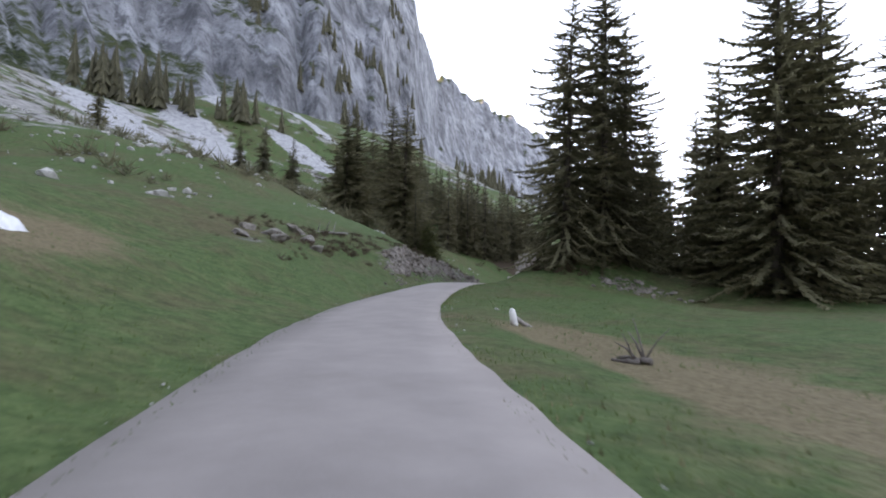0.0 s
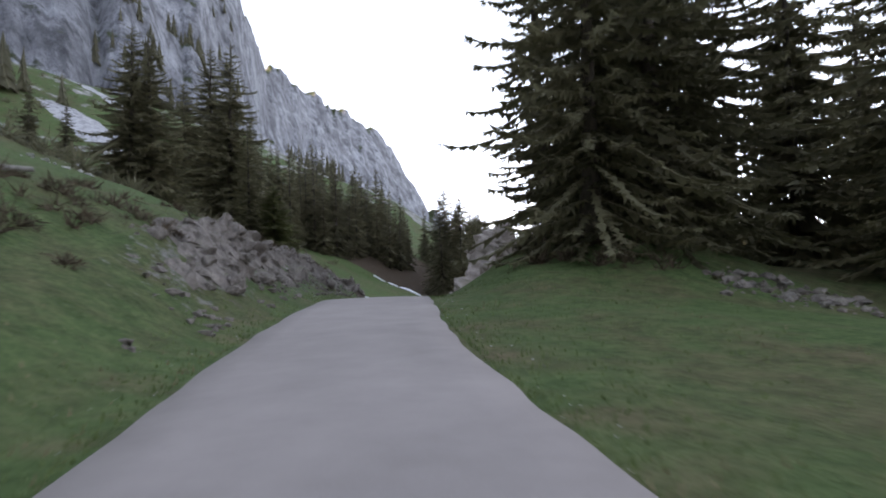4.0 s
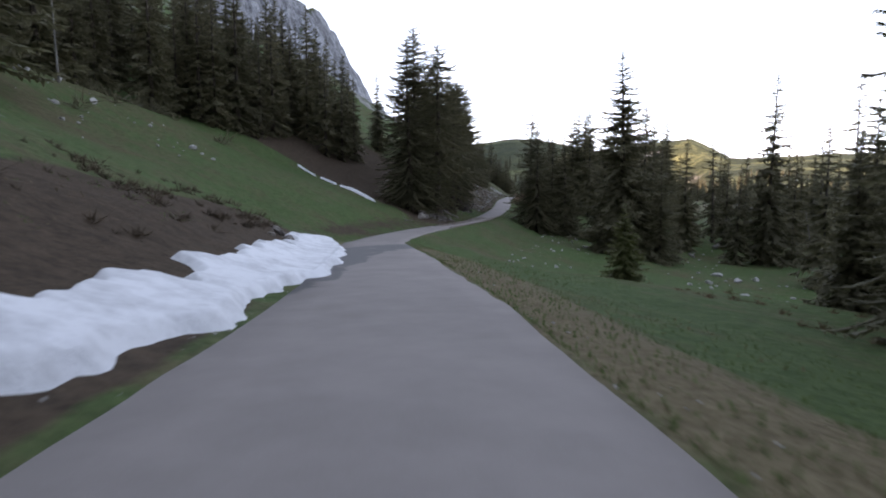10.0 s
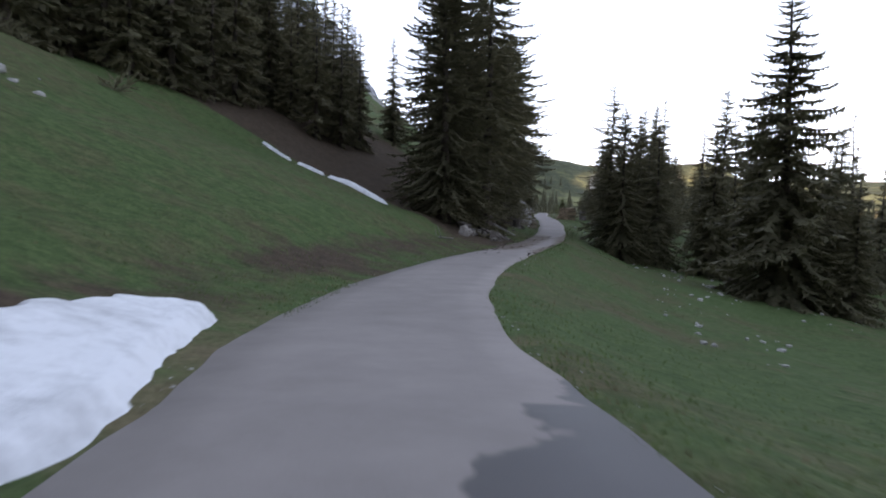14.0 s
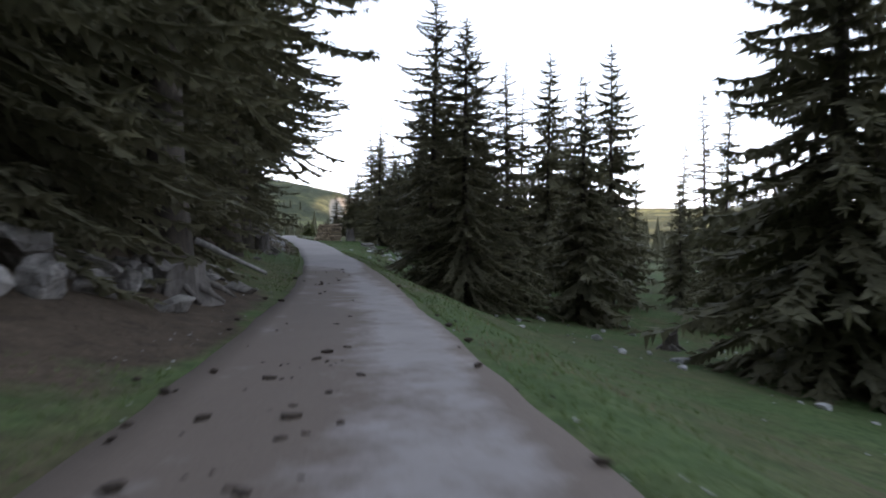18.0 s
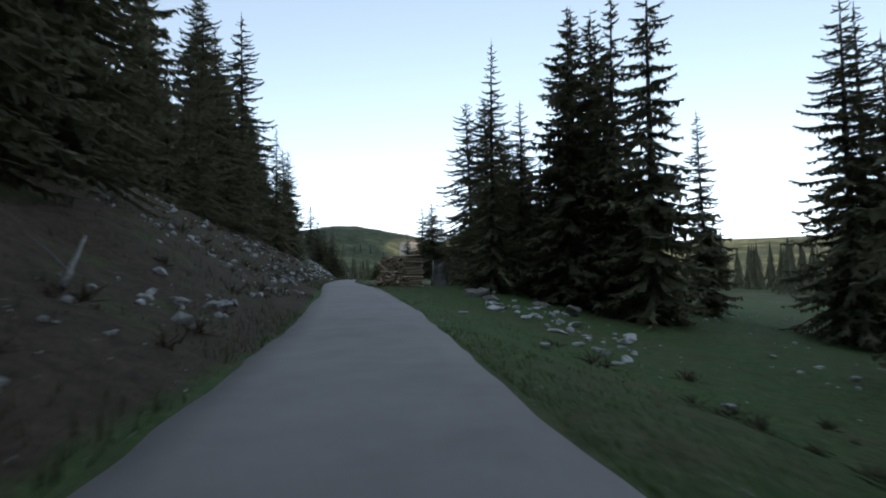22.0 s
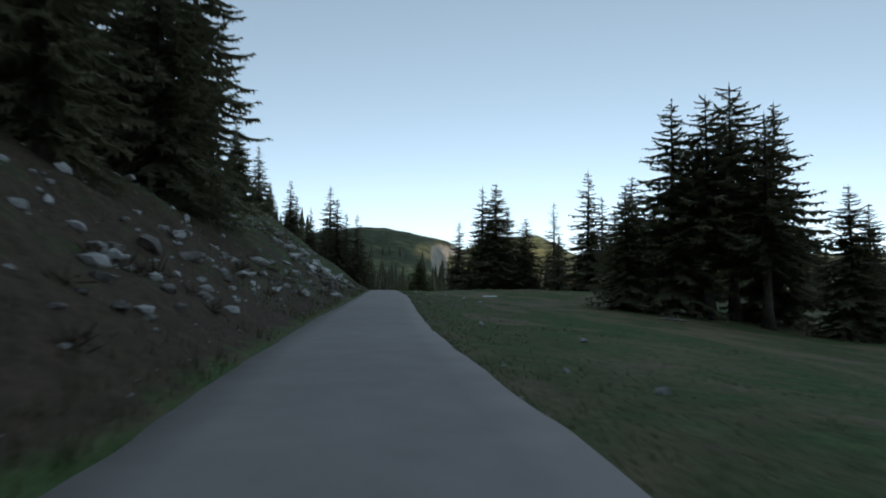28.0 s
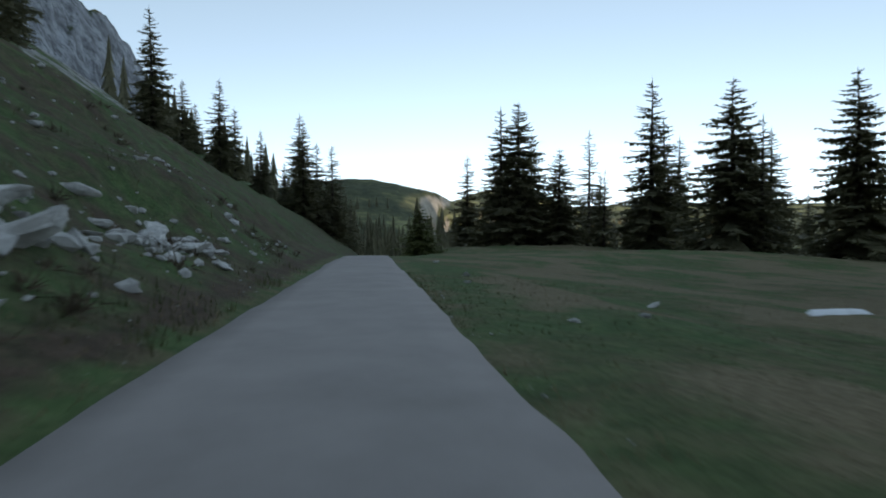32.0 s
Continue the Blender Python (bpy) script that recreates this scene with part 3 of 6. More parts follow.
def soil_layers(u, e, me):
    """Where the meadow is dry, bare or stony."""
    edge = np.exp(-(((np.abs(e) - 1.9) / 0.55) ** 2))
    dry = 0.30 * edge + 0.15 * fbm(u / 14, e / 9, 3, 21)
    dry += 0.50 * np.exp(-(((u - 8) / 9) ** 2 + ((e - 7.5) / 4) ** 2)) + 0.85 * np.exp(-(((u - 8) / 6) ** 2 + ((e + 8.5) / 2.6) ** 2))
    dry += 0.35 * smooth(86, 92, u) * (1 - smooth(101, 106, u)) * np.exp(-(((e + 3.5) / 2) ** 2))
    dry += 0.75 * smooth(58, 66, u) * (1 - smooth(92, 99, u)) * np.exp(-(((e - 2.7) / 1.1) ** 2)) + 0.9 * smooth(44, 46, u) * (1 - smooth(56, 60, u)) * np.exp(-(((e - 6.5) / 3.0) ** 2))
    dry += 0.35 * smooth(70, 80, u) * (1 - smooth(128, 140, u)) * smooth(6, 9, e) * fbm(u / 9, e / 6, 3, 27)
    dry += 0.45 * smooth(195, 235, u) * smooth(2, 6, e) * fbm(u / 7, e / 4, 3, 29) + 0.25 * smooth(-3, -6, e) * smooth(255, 275, u) * fbm(u / 5, e / 4, 3, 28)
    dry += 0.25 * smooth(128, 134, u) * (1 - smooth(150, 156, u)) * np.exp(-(((e - 22) / 9) ** 2))
    dry += 0.75 * smooth(2.2, 0.6, np.abs(e - 6.2 + 0.25 * (u - 8))) * smooth(20, 13, u) + 0.4 * smooth(3, 5, e) * smooth(12, 4, u)
    dry += 0.10 * smooth(195, 235, u) + 0.45 * smooth(232, 250, u) * smooth(2, 4, e) * smooth(0.48, 0.66, fbm(u / 4, e / 2.5, 4, 34))
    bare = 1.05 * smooth(60, 66, u) * (1 - smooth(97, 100, u)) * smooth(-2.6, -4.0, e) * smooth(-9.8, -7.8, e - 0.17 * np.maximum(0, u - 80))
    bare += 0.95 * smooth(57, 61, u) * (1 - smooth(72, 76, u)) * smooth(-1.8, -2.2, e) * smooth(-7, -5, e)
    bare += 0.15 * smooth(195, 230, u) * smooth(3, 5, e) * fbm(u / 6, e / 4, 3, 39)
    bare += 0.60 * smooth(107, 114, u) * (1 - smooth(134, 138, u)) * np.exp(-(((e + 3.6) / 2.0) ** 2))
    bare += 0.66 * smooth(158, 172, u) * smooth(-1.6, -2.0, e) * (1 - 0.5 * smooth(-12, -25, e)) * (1 - 0.2 * smooth(240, 275, u))
    bare += 0.40 * smooth(6, 15, e) * smooth(168, 180, u) * (1 - smooth(200, 208, u))
    bare += 0.55 * smooth(95, 99, u) * (1 - smooth(109, 115, u)) * np.exp(-(((e + 4.0) / 1.8) ** 2))
    bare += 0.18 * edge + 0.75 * smooth(130, 135, u) * (1 - smooth(139.5, 144, u + 1.2 * (e + 2.5))) * smooth(-1.5, -2.1, e) * smooth(-9, -7, e)
    bare += 0.8 * smooth(0.2, 1.4, u - np.interp(e, [-20.0, -16.5, -13.2, -9.7, -5.0], [138.0, 136.5, 135.1, 133.7, 133.0])) * (1 - smooth(168, 176, u)) * smooth(-3.0, -5.0, e) * smooth(-40, -30, e)
    stony = 0.55 * smooth(29, 34, u) * (1 - smooth(57, 60, u)) * np.exp(-(((e + 3.4) / 1.6) ** 2))
    stony += 0.24 * smooth(160, 176, u) * (1 - smooth(285, 310, u)) * np.exp(-(((e + 5.5) / 4.5) ** 2))
    stony += 0.30 * smooth(-25, -45, e) * fbm(u / 18, e / 18, 3, 31)
    rocky = 0.62 * smooth(-30, -60, e) * (1 - 0.45 * smooth(110, 150, u)) + 0.30 * smooth(255, 275, u) * smooth(-7, -16, e) + 0.08 * np.exp(-(((u - 26) / 5) ** 2 + ((e + 7.5) / 2.5) ** 2))
    scree = 0 * u
    for line in SCREE_RUNS:
        for (u0, e0, w0), (u1, e1, w1) in zip(line, line[1:]):
            f = np.clip(((u - u0) * (u1 - u0) + (e - e0) * (e1 - e0)) / ((u1 - u0) ** 2 + (e1 - e0) ** 2), 0, 1)
            far = np.hypot(u - u0 - f * (u1 - u0), e - e0 - f * (e1 - e0)) / (0.5 * (w0 + f * (w1 - w0)))
            scree = np.maximum(scree, 1 - 0.5 * np.clip(far, 0, 2))
    layer(me, "scree", scree)
    layer(me, "rocky", rocky)
    layer(me, "dry", dry)
    layer(me, "bare", bare)
    layer(me, "stony", stony)


def build_ground():
    us = np.concatenate([np.arange(-45, 330, 0.85), 330 + np.cumsum(0.8 * 1.045 ** np.arange(112))])
    side = np.concatenate([np.arange(0, 12, 0.36), 12 + np.cumsum(0.4 * 1.09 ** np.arange(62))])
    steep = np.concatenate([np.arange(0, 12, 0.36), 12 + np.cumsum(0.4 * 1.062 ** np.arange(70))])
    es = np.concatenate([-steep[:0:-1], side])
    es = es[es > -420]
    u, e = np.meshgrid(us, es, indexing="ij")
    z = ground_z(u, e)
    x, y = xy(u, e)
    me = quads_mesh("ground", np.stack([x, y, z], -1).reshape(-1, 3), grid_faces(len(us), len(es))[:, ::-1], M_GROUND)
    soil_layers(u.ravel(), e.ravel(), me)
    return tagged(new("ground", me), "alpine meadow ground, green grass with dry and stony patches", "ground", kind="structure")


build_ground()


LEFT_EDGE = np.array([(-20, 1.8), (5, 1.9), (22, 1.85), (28, 1.55), (50, 1.6), (60, 1.65), (68, 1.85), (75, 1.7), (98, 1.8), (102, 2.1), (106, 2.05), (112, 1.7), (122, 1.55), (131, 1.5), (152, 1.42), (162, 1.4), (172, 1.65), (188, 1.7), (193, 1.5), (205, 1.6), (220, 1.7), (237, 1.65), (258, 1.5), (268, 1.45), (290, 1.5)])
RIGHT_EDGE = np.array([(-20, 1.8), (5, 1.88), (12, 1.82), (18, 1.62), (34, 1.56), (50, 1.78), (60, 1.76), (65, 1.58), (80, 1.52), (90, 1.58), (97, 1.66), (104, 1.76), (122, 1.7), (131, 1.42), (144, 1.48), (155, 1.62), (163, 1.6), (169, 1.5), (178, 1.6), (190, 1.8), (204, 1.9), (215, 1.95), (235, 1.6), (250, 1.62), (268, 1.65), (282, 1.58), (300, 1.5)])


def half_width(u, side):
    return np.interp(u, side[:, 0], side[:, 1]) + 0.07 * (vnoise(u / 0.8, u * 0 + len(side), 77) - 0.5) + 0.10 * (vnoise(u / 3.5, u * 0 + len(side), 78) - 0.5)


def build_road():
    us = np.concatenate([np.arange(-45, 300, 0.3), np.arange(300, 420, 2.0)])
    rows = []
    for u in us:
        hl, hr = float(half_width(u, LEFT_EDGE)), float(half_width(u, RIGHT_EDGE))
        rows.append([-hl - 0.05, -hl, -1.1, -0.55, 0.0, 0.55, 1.1, hr, hr + 0.05])
    e = np.array(rows)
    u = np.repeat(us[:, None], e.shape[1], 1)
    crown = 0.03 * (1 - (e / 1.7) ** 2) + 0.012 * (fbm(u / 1.5, e / 0.8, 3, 41) - 0.5)
    z = road_z(u) + crown + 0.0
    z[:, 0] -= 0.12
    z[:, -1] -= 0.12
    x, y = xy(u, e)
    me = quads_mesh("road", np.stack([x, y, z], -1).reshape(-1, 3), grid_faces(len(us), e.shape[1])[:, ::-1], M_ROAD)
    u, e = u.ravel(), e.ravel()
    reach = np.interp(u, [74, 78, 80, 84, 87, 90, 93], [-1.3, -0.95, -0.75, -0.25, 0.1, 0.9, 2.4])
    wet = 0.62 * smooth(70, 76, u) * (1 - smooth(95.6, 96.6, u - 1.9 * e + 0.8 * (vnoise(u / 0.9, e / 0.5, 46) - 0.5))) * smooth(0.5, -0.3, e - reach)
    dirt = 1.0 * smooth(122, 130, u) * (1 - smooth(146, 166, u)) * (0.62 + 0.25 * np.exp(-(((e + 0.6) / 0.7) ** 2)) + 0.3 * smooth(1.2, 1.6, np.abs(e)) - 0.22 * np.exp(-(((e - 0.7) / 0.45) ** 2)) + 0.7 * (fbm(u / 2.5, e / 1.2, 3, 45) - 0.5))
    dirt += 0.30 * smooth(1.25, 1.65, np.abs(e))
    layer(me, "wet", wet)
    layer(me, "dirt", dirt)
    return tagged(new("road", me), "narrow grey asphalt mountain road without markings", "road", kind="structure")


build_road()


# ---- mountains: the heights are told round a point in the valley ----
def polar(name, centre, az, r, height, mat, label):
    a, rr = np.meshgrid(np.radians(az), r, indexing="ij")
    x, y = centre[0] - np.sin(a) * rr, centre[1] + np.cos(a) * rr
    z = height(np.degrees(a), rr, x, y)
    me = quads_mesh(name, np.stack([x, y, z], -1).reshape(-1, 3), grid_faces(len(az), len(r)), mat)
    return tagged(new(name, me), label, "mountain", kind="structure")


# past azimuth 60 the ridge is unseen, added to shade the road
RIDGE_AZ = np.array([-24, -16, -14.5, -13, -11.5, -9.4, -8.5, -5.5, -2.5, 0.0, 1.6, 3.0, 4.4, 8, 14, 25, 50, 100, 150, 200])
RIDGE_EL = np.array([1.0, 4.0, 6.0, 7.3, 10, 13.4, 14.2, 15.8, 17.2, 18.6, 19.3, 22.5, 25.5, 30, 33, 33, 31, 29, 27, 22])
RIDGE_R = np.array([2100, 2000, 1900, 1850, 1800, 1700, 1650, 1500, 1300, 1150, 1050, 800, 700, 620, 560, 520, 520, 560, 600, 640.0])


def mountain_z(a, r, x, y):
    wob = 1.3 * (fbm(a * 0.9, a * 0, 3, 55) - 0.5)
    top_r = np.interp(a, RIDGE_AZ, RIDGE_R)
    notch = 0.9 * (fbm(a * 1.6, a * 0 + 3, 4, 57) - 0.5)
    top = top_r * np.tan(np.radians(np.interp(a + 0.3 * wob, RIDGE_AZ, RIDGE_EL) + notch))
    f = r / top_r
    foot_r = np.interp(a, [-24, -14, -8, 0, 8, 20, 40], [1700, 1250, 800, 430, 270, 200, 165])
    base = np.interp(a, [-5, 10, 40], [-30, 10, 38])
    foot = foot_r / top_r
    g = np.clip((f - foot) / (1 - foot), 0, 1)
    cliff_from = 0.55 + 0.12 * (fbm(a * 0.5, a * 0 + 9, 3, 59) - 0.5)
    talus = np.minimum(g / cliff_from, 1) ** 1.15
    cliff = smooth(0, 1, np.clip((g - cliff_from) / (1 - cliff_from), 0, 1)) ** 0.85
    z = base + (top - base) * (0.45 * talus + 0.55 * cliff)
    rough = fbm(x / 75 + z / 140, y / 75 + z / 110, 6, 61, True) - 0.5
    steps = fbm(x / 110 + z / 70, y / 110 - z / 90, 5, 63) - 0.5
    amp = np.clip((r - foot_r) / 120, 0, 1) * np.clip(top / 260, 0.3, 1.8) * (1 - 0.75 * smooth(0.85, 1.0, f))
    z = z + amp * (44 * rough * (0.35 + cliff) + 46 * steps)
    back = np.clip((f - 1) * 2.2, 0, 1)
    return np.where(f > 1, z * (1 - 0.9 * back), z) - 40 * smooth(foot_r + 40, foot_r, r)


# the coarse last stretch of azimuths is the unseen sun blocker
polar("mountain", (10.0, 20.0), np.concatenate([np.arange(-24, 16, 0.15), np.arange(16, 60, 0.4), np.arange(60, 201, 1.5)]),
      np.concatenate([150 + np.arange(0, 60) * 6.0, 510 * 1.021 ** np.arange(1, 80)]), mountain_z, M_MOUNTAIN,
      "steep grey limestone mountain wall with grass and snow ledges, run on unseen behind to block the sun")

HILL_AZ = np.array([-110, -80, -62, -52, -45.5, -42, -38.5, -35, -33.6, -31, -28, -25, -20, -10, 0])
HILL_EL = np.array([2.2, 2.6, 2.4, 2.6, 2.4, 4.2, 4.0, 3.0, 3.7, 4.3, 4.85, 4.8, 4.0, 3.0, 2.5])


def hill_z(a, r, x, y):
    el = np.interp(a, HILL_AZ, HILL_EL) + 0.25 * (fbm(a * 0.5, a * 0, 4, 71) - 0.5)
    far = np.interp(a, [-60, -40, -34, -30], [3200, 3000, 1700, 1500])
    top = far * np.tan(np.radians(el)) - 6
    f = np.clip((r - 420) / (far - 420), 0, 1)
    crag = np.exp(-(((a + 33.5) / 0.8) ** 2)) + 0.9 * np.exp(-(((a + 41.3) / 2.4) ** 2))
    shape = smooth(0, 1, f) * (1 - crag) + smooth(0.50, 0.80, f) * crag
    z = -38 + (top + 38) * shape + 30 * shape * (1 - smooth(0.7, 1.0, f)) * (fbm(x / 190, y / 190, 4, 73) - 0.5)
    z = z + crag * 30 * (fbm(x / 40, y / 40, 4, 75, True) - 0.6) * smooth(0.2, 0.5, f) * (1 - smooth(0.8, 1.0, f))
    return np.minimum(z, r * np.tan(np.radians(el)) * 0.985 - 6 + 40 * smooth(0.97, 1.0, f))


polar("hills", (70.0, 190.0), np.concatenate([np.arange(-110, -44, 0.8), np.arange(-44, -18, 0.2), np.arange(-18, 1, 0.8)]), np.concatenate([np.arange(420, 1900, 14.0), np.arange(1900, 3400, 60.0)]), hill_z, M_HILLS,
      "far sunlit green hills with woods and a pale rock face")


# ---- trees ----
def crown_mesh(name, seed, H, R, bare=0.06, gap=0.4, per=7, segs=8, twig=1.0, mat=None, ragged=0.3, power=0.8, sprays=1, width=1.0, longest=0.85, core=0.0, open_top=0.5, solid=1.0):
    """A spruce crown: whorls of drooping boughs, each a jagged fan and a hanging fringe of twigs with small sprays on it."""
    g = np.random.default_rng(seed)
    z0, heights = bare * H, []
    z = z0
    while z < H * 0.985:
        heights.append(z)
        z += gap * (0.85 + open_top * (z - z0) / (H - z0)) * g.uniform(0.65, 1.35)
    rows = []
    for z in heights:
        f = (z - z0) / (H - z0)
        n = max(4, int(round(per * (1 - 0.35 * f) * g.uniform(0.75, 1.2))))
        for k in range(n):
            L = R * (1 - f) ** power * (0.60 + 0.40 * min(1, f * 7 + 0.25)) * g.uniform(1 - ragged, 1 + 0.45 * ragged) + 0.12
            rows.append((z + gap * g.uniform(-0.6, 0.6), 2 * math.pi * (k + g.uniform(0, 1)) / n, L, -0.30 + 0.72 * f + g.uniform(-0.28, 0.22)))
    b = np.array(rows)
    nb = len(b)
    L, slope = b[:, 2:3], b[:, 3:4]
    hor = np.stack([np.cos(b[:, 1]), np.sin(b[:, 1]), np.zeros(nb)], -1)[:, None]
    perp = np.stack([-np.sin(b[:, 1]), np.cos(b[:, 1]), np.zeros(nb)], -1)[:, None]
    down = np.array([0, 0, -1.0])

    def along(s):
        q = hor * (L * s)[..., None]
        q[..., 2] = b[:, 0:1] + L * (s * slope - 0.42 * s**2 + 0.32 * s**4)
        return q

    out = []
    s = np.linspace(0.10, 1.0, segs + 1)[None] + g.uniform(-0.03, 0.03, (nb, segs + 1))
    axis = along(s)
    taper = np.clip(1.08 - s, 0.03, 1) ** 0.65 * smooth(0.0, 0.35, s)
    tooth = np.where(np.arange(segs + 1) % 2, 1.0, 0.15)[None]
    for way, reach in ((perp, 0.15), (-perp, 0.15), (down + 0 * perp, 0.24)):
        d = (reach * solid * np.minimum(L, 2.6) * taper * tooth * g.uniform(0.4, 1.5, s.shape) + 0.02)[..., None]
        edge = axis + way * d + down * 0.35 * d * g.uniform(0, 1, d.shape) + hor * d * g.uniform(-0.2, 0.6, d.shape)
        out.append(np.stack([axis[:, :-1], axis[:, 1:], edge[:, 1:]], 2))
        out.append(np.stack([axis[:, :-1], edge[:, 1:], edge[:, :-1]], 2))
    s = (np.arange(segs) + 0.75) / segs
    s = np.repeat(s[None], nb, 0) + g.uniform(-0.05, 0.05, (nb, segs))
    pos = along(s)
    tl = np.clip(0.42 * L * (1 - 0.55 * s), 0.16, longest) * g.uniform(0.7, 1.25, (nb, segs)) * twig
    for sign in (-1, 1) * sprays:
        root = pos + hor * (L * g.uniform(-0.4, 0.4, (nb, segs)) / segs)[..., None]
        tip = root + (hor * g.uniform(0.45, 0.8, (nb, segs, 1)) + perp * sign * g.uniform(0.35, 0.95, (nb, segs, 1)) + down * g.uniform(0.0, 0.6, (nb, segs, 1))) * tl[..., None]
        mid = root * 0.78 + tip * 0.22
        wide = (hor * 0.16 - perp * sign * 0.13 + down * g.uniform(-0.12, 0.12, (nb, segs, 1))) * tl[..., None] * width
        out.append(np.stack([mid - wide, mid + wide, tip], 2))
    hang = pos + down * (tl * g.uniform(0.45, 0.95, (nb, segs)))[..., None] + hor * 0.1 * tl[..., None]
    wide = (hor * 0.17 + perp * g.uniform(-0.12, 0.12, (nb, segs, 1))) * tl[..., None] * width
    mid = pos * 0.8 + hang * 0.2
    out.append(np.stack([mid - wide, mid + wide, hang], 2))
    if core:
        inner = hor * (0.62 * L)[..., None] + perp * (g.uniform(-0.2, 0.2, (nb, 1)) * L)[..., None]
        inner[..., 2] = b[:, 0:1] + 0.62 * L * (slope - 0.25)
        stem = np.zeros_like(inner)
        stem[..., 2] = b[:, 0:1] + 0.10 * L
        out.append(np.stack([stem, inner + perp * (core * L)[..., None], inner - perp * (core * L)[..., None]], 2))
    v = np.concatenate([o.reshape(-1, 3, 3) for o in out])
    lead = [[(-0.06, 0, H * 0.95), (0.06, 0, H * 0.95), (0, 0, H * 1.02)], [(0, -0.06, H * 0.95), (0, 0.06, H * 0.95), (0, 0, H * 1.02)]]
    v = np.concatenate([v, np.array(lead)]).reshape(-1, 3)
    return quads_mesh(name, v, np.arange(len(v)).reshape(-1, 3), mat or M_NEEDLE, flat=True)


def trunk_mesh(name, seed, H, r, mat=None):
    rng = random.Random(seed)
    path, radii = [], []
    for k in range(9):
        f = k / 8
        path.append((rng.uniform(-0.05, 0.05) * f * H * 0.05, rng.uniform(-0.05, 0.05) * f * H * 0.05, f * H * 0.985 - (0.5 if k == 0 else 0)))
        radii.append(r * (1.55 if k == 0 else 1.0) * (1 - 0.96 * f) + 0.008)
    return mesh_of(name, *tube(path, radii, 8, rng, 0.12), mat or M_BARK)


KINDS = {}


def spruce_kind(kind, seed, H, R, r, label, **how):
    mat = how.pop("mat", None)
    KINDS[kind] = (H, trunk_mesh("trunk", seed, H, r), crown_mesh("crown", seed, H, R, mat=mat, **how), label)


DARK = "tall dark green spruce with drooping boughs on the meadow"
spruce_kind("full", 1, 18, 4.0, 0.30, "broad dark green spruce with boughs down to the grass", bare=0.02, gap=0.38, per=8, segs=17, twig=0.62, ragged=0.42, power=0.78, solid=0.62)
spruce_kind("fine", 2, 18, 4.8, 0.32, "large old spruce with dense hanging boughs beside the road", bare=0.04, gap=0.31, per=9, segs=22, twig=0.55, ragged=0.42, power=0.66, longest=0.55, sprays=2, width=0.8, solid=0.5)
spruce_kind("spire", 3, 18, 2.9, 0.24, "slender dark spruce with a ragged pointed top", bare=0.04, gap=0.34, per=7, segs=16, ragged=0.45, power=0.88, twig=0.58, solid=0.75)
spruce_kind("thin", 4, 18, 2.3, 0.22, "thin half-bare spruce with gaps in its crown", bare=0.10, gap=0.50, per=5, segs=10, ragged=0.55, power=0.7, twig=0.75)
spruce_kind("tall", 5, 18, 3.4, 0.28, DARK, bare=0.06, gap=0.36, per=7, segs=18, ragged=0.45, power=0.68, twig=0.55, solid=0.7)
spruce_kind("small", 6, 18, 5.6, 0.30, "young spruce bush with fresh green boughs", bare=0.01, gap=0.62, per=9, segs=10, twig=1.3, mat=M_NEEDLE_FRESH)
spruce_kind("far", 7, 18, 3.0, 0.26, "dark spruce in the wood on the slope", bare=0.04, gap=0.70, per=7, segs=7, twig=1.2, ragged=0.4, power=0.8, core=0.1, open_top=0.2)
spruce_kind("far_b", 8, 18, 2.5, 0.25, "narrow dark spruce in the wood on the slope", bare=0.06, gap=0.72, per=6, segs=7, twig=1.2, ragged=0.45, power=0.8, core=0.1, open_top=0.2)
spruce_kind("fine_b", 9, 18, 4.5, 0.30, "large dark spruce with long ragged boughs near the road", bare=0.03, gap=0.35, per=8, segs=20, twig=0.55, ragged=0.5, power=0.66, longest=0.55, sprays=2, width=0.8, solid=0.5)
spruce_kind("over", 10, 18, 4.3, 0.36, "old spruce with bare lower trunk and boughs hanging over the road", bare=0.29, gap=0.28, per=9, segs=26, twig=0.5, ragged=0.45, power=0.6, longest=0.42, sprays=2, width=0.85, solid=0.5)
spruce_kind("skirt", 11, 18, 3.9, 0.34, "old spruce with dense boughs hanging low beside the road", bare=0.05, gap=0.27, per=9, segs=24, twig=0.5, ragged=0.42, power=0.62, longest=0.45, sprays=2, width=0.85, solid=0.5)
spruce_kind("cone", 12, 18, 5.2, 0.34, "tall spruce, dense and broad below with a thin ragged spire", bare=0.01, gap=0.32, per=9, segs=18, twig=0.65, ragged=0.42, power=0.95, open_top=0.9, solid=0.75)
spruce_kind("stem", 13, 18, 3.3, 0.26, "tall spruce with a long bare stem below its dense top", bare=0.30, gap=0.36, per=7, segs=12, ragged=0.5, power=0.55, twig=0.7)
# thinner meshes for trees that stay well away from the road
spruce_kind("full_off", 21, 18, 4.0, 0.30, KINDS["full"][3], bare=0.02, gap=0.50, per=8, segs=8, twig=1.0, ragged=0.4, core=0.1, open_top=0.2, power=0.75)
spruce_kind("spire_off", 23, 18, 2.9, 0.24, KINDS["spire"][3], bare=0.04, gap=0.46, per=7, segs=7, ragged=0.42, power=0.78, twig=0.9, core=0.08, open_top=0.2)
spruce_kind("tall_off", 25, 18, 3.4, 0.28, DARK, bare=0.06, gap=0.48, per=7, segs=8, ragged=0.45, power=0.65, twig=0.9, core=0.1, open_top=0.2)
_first = {}


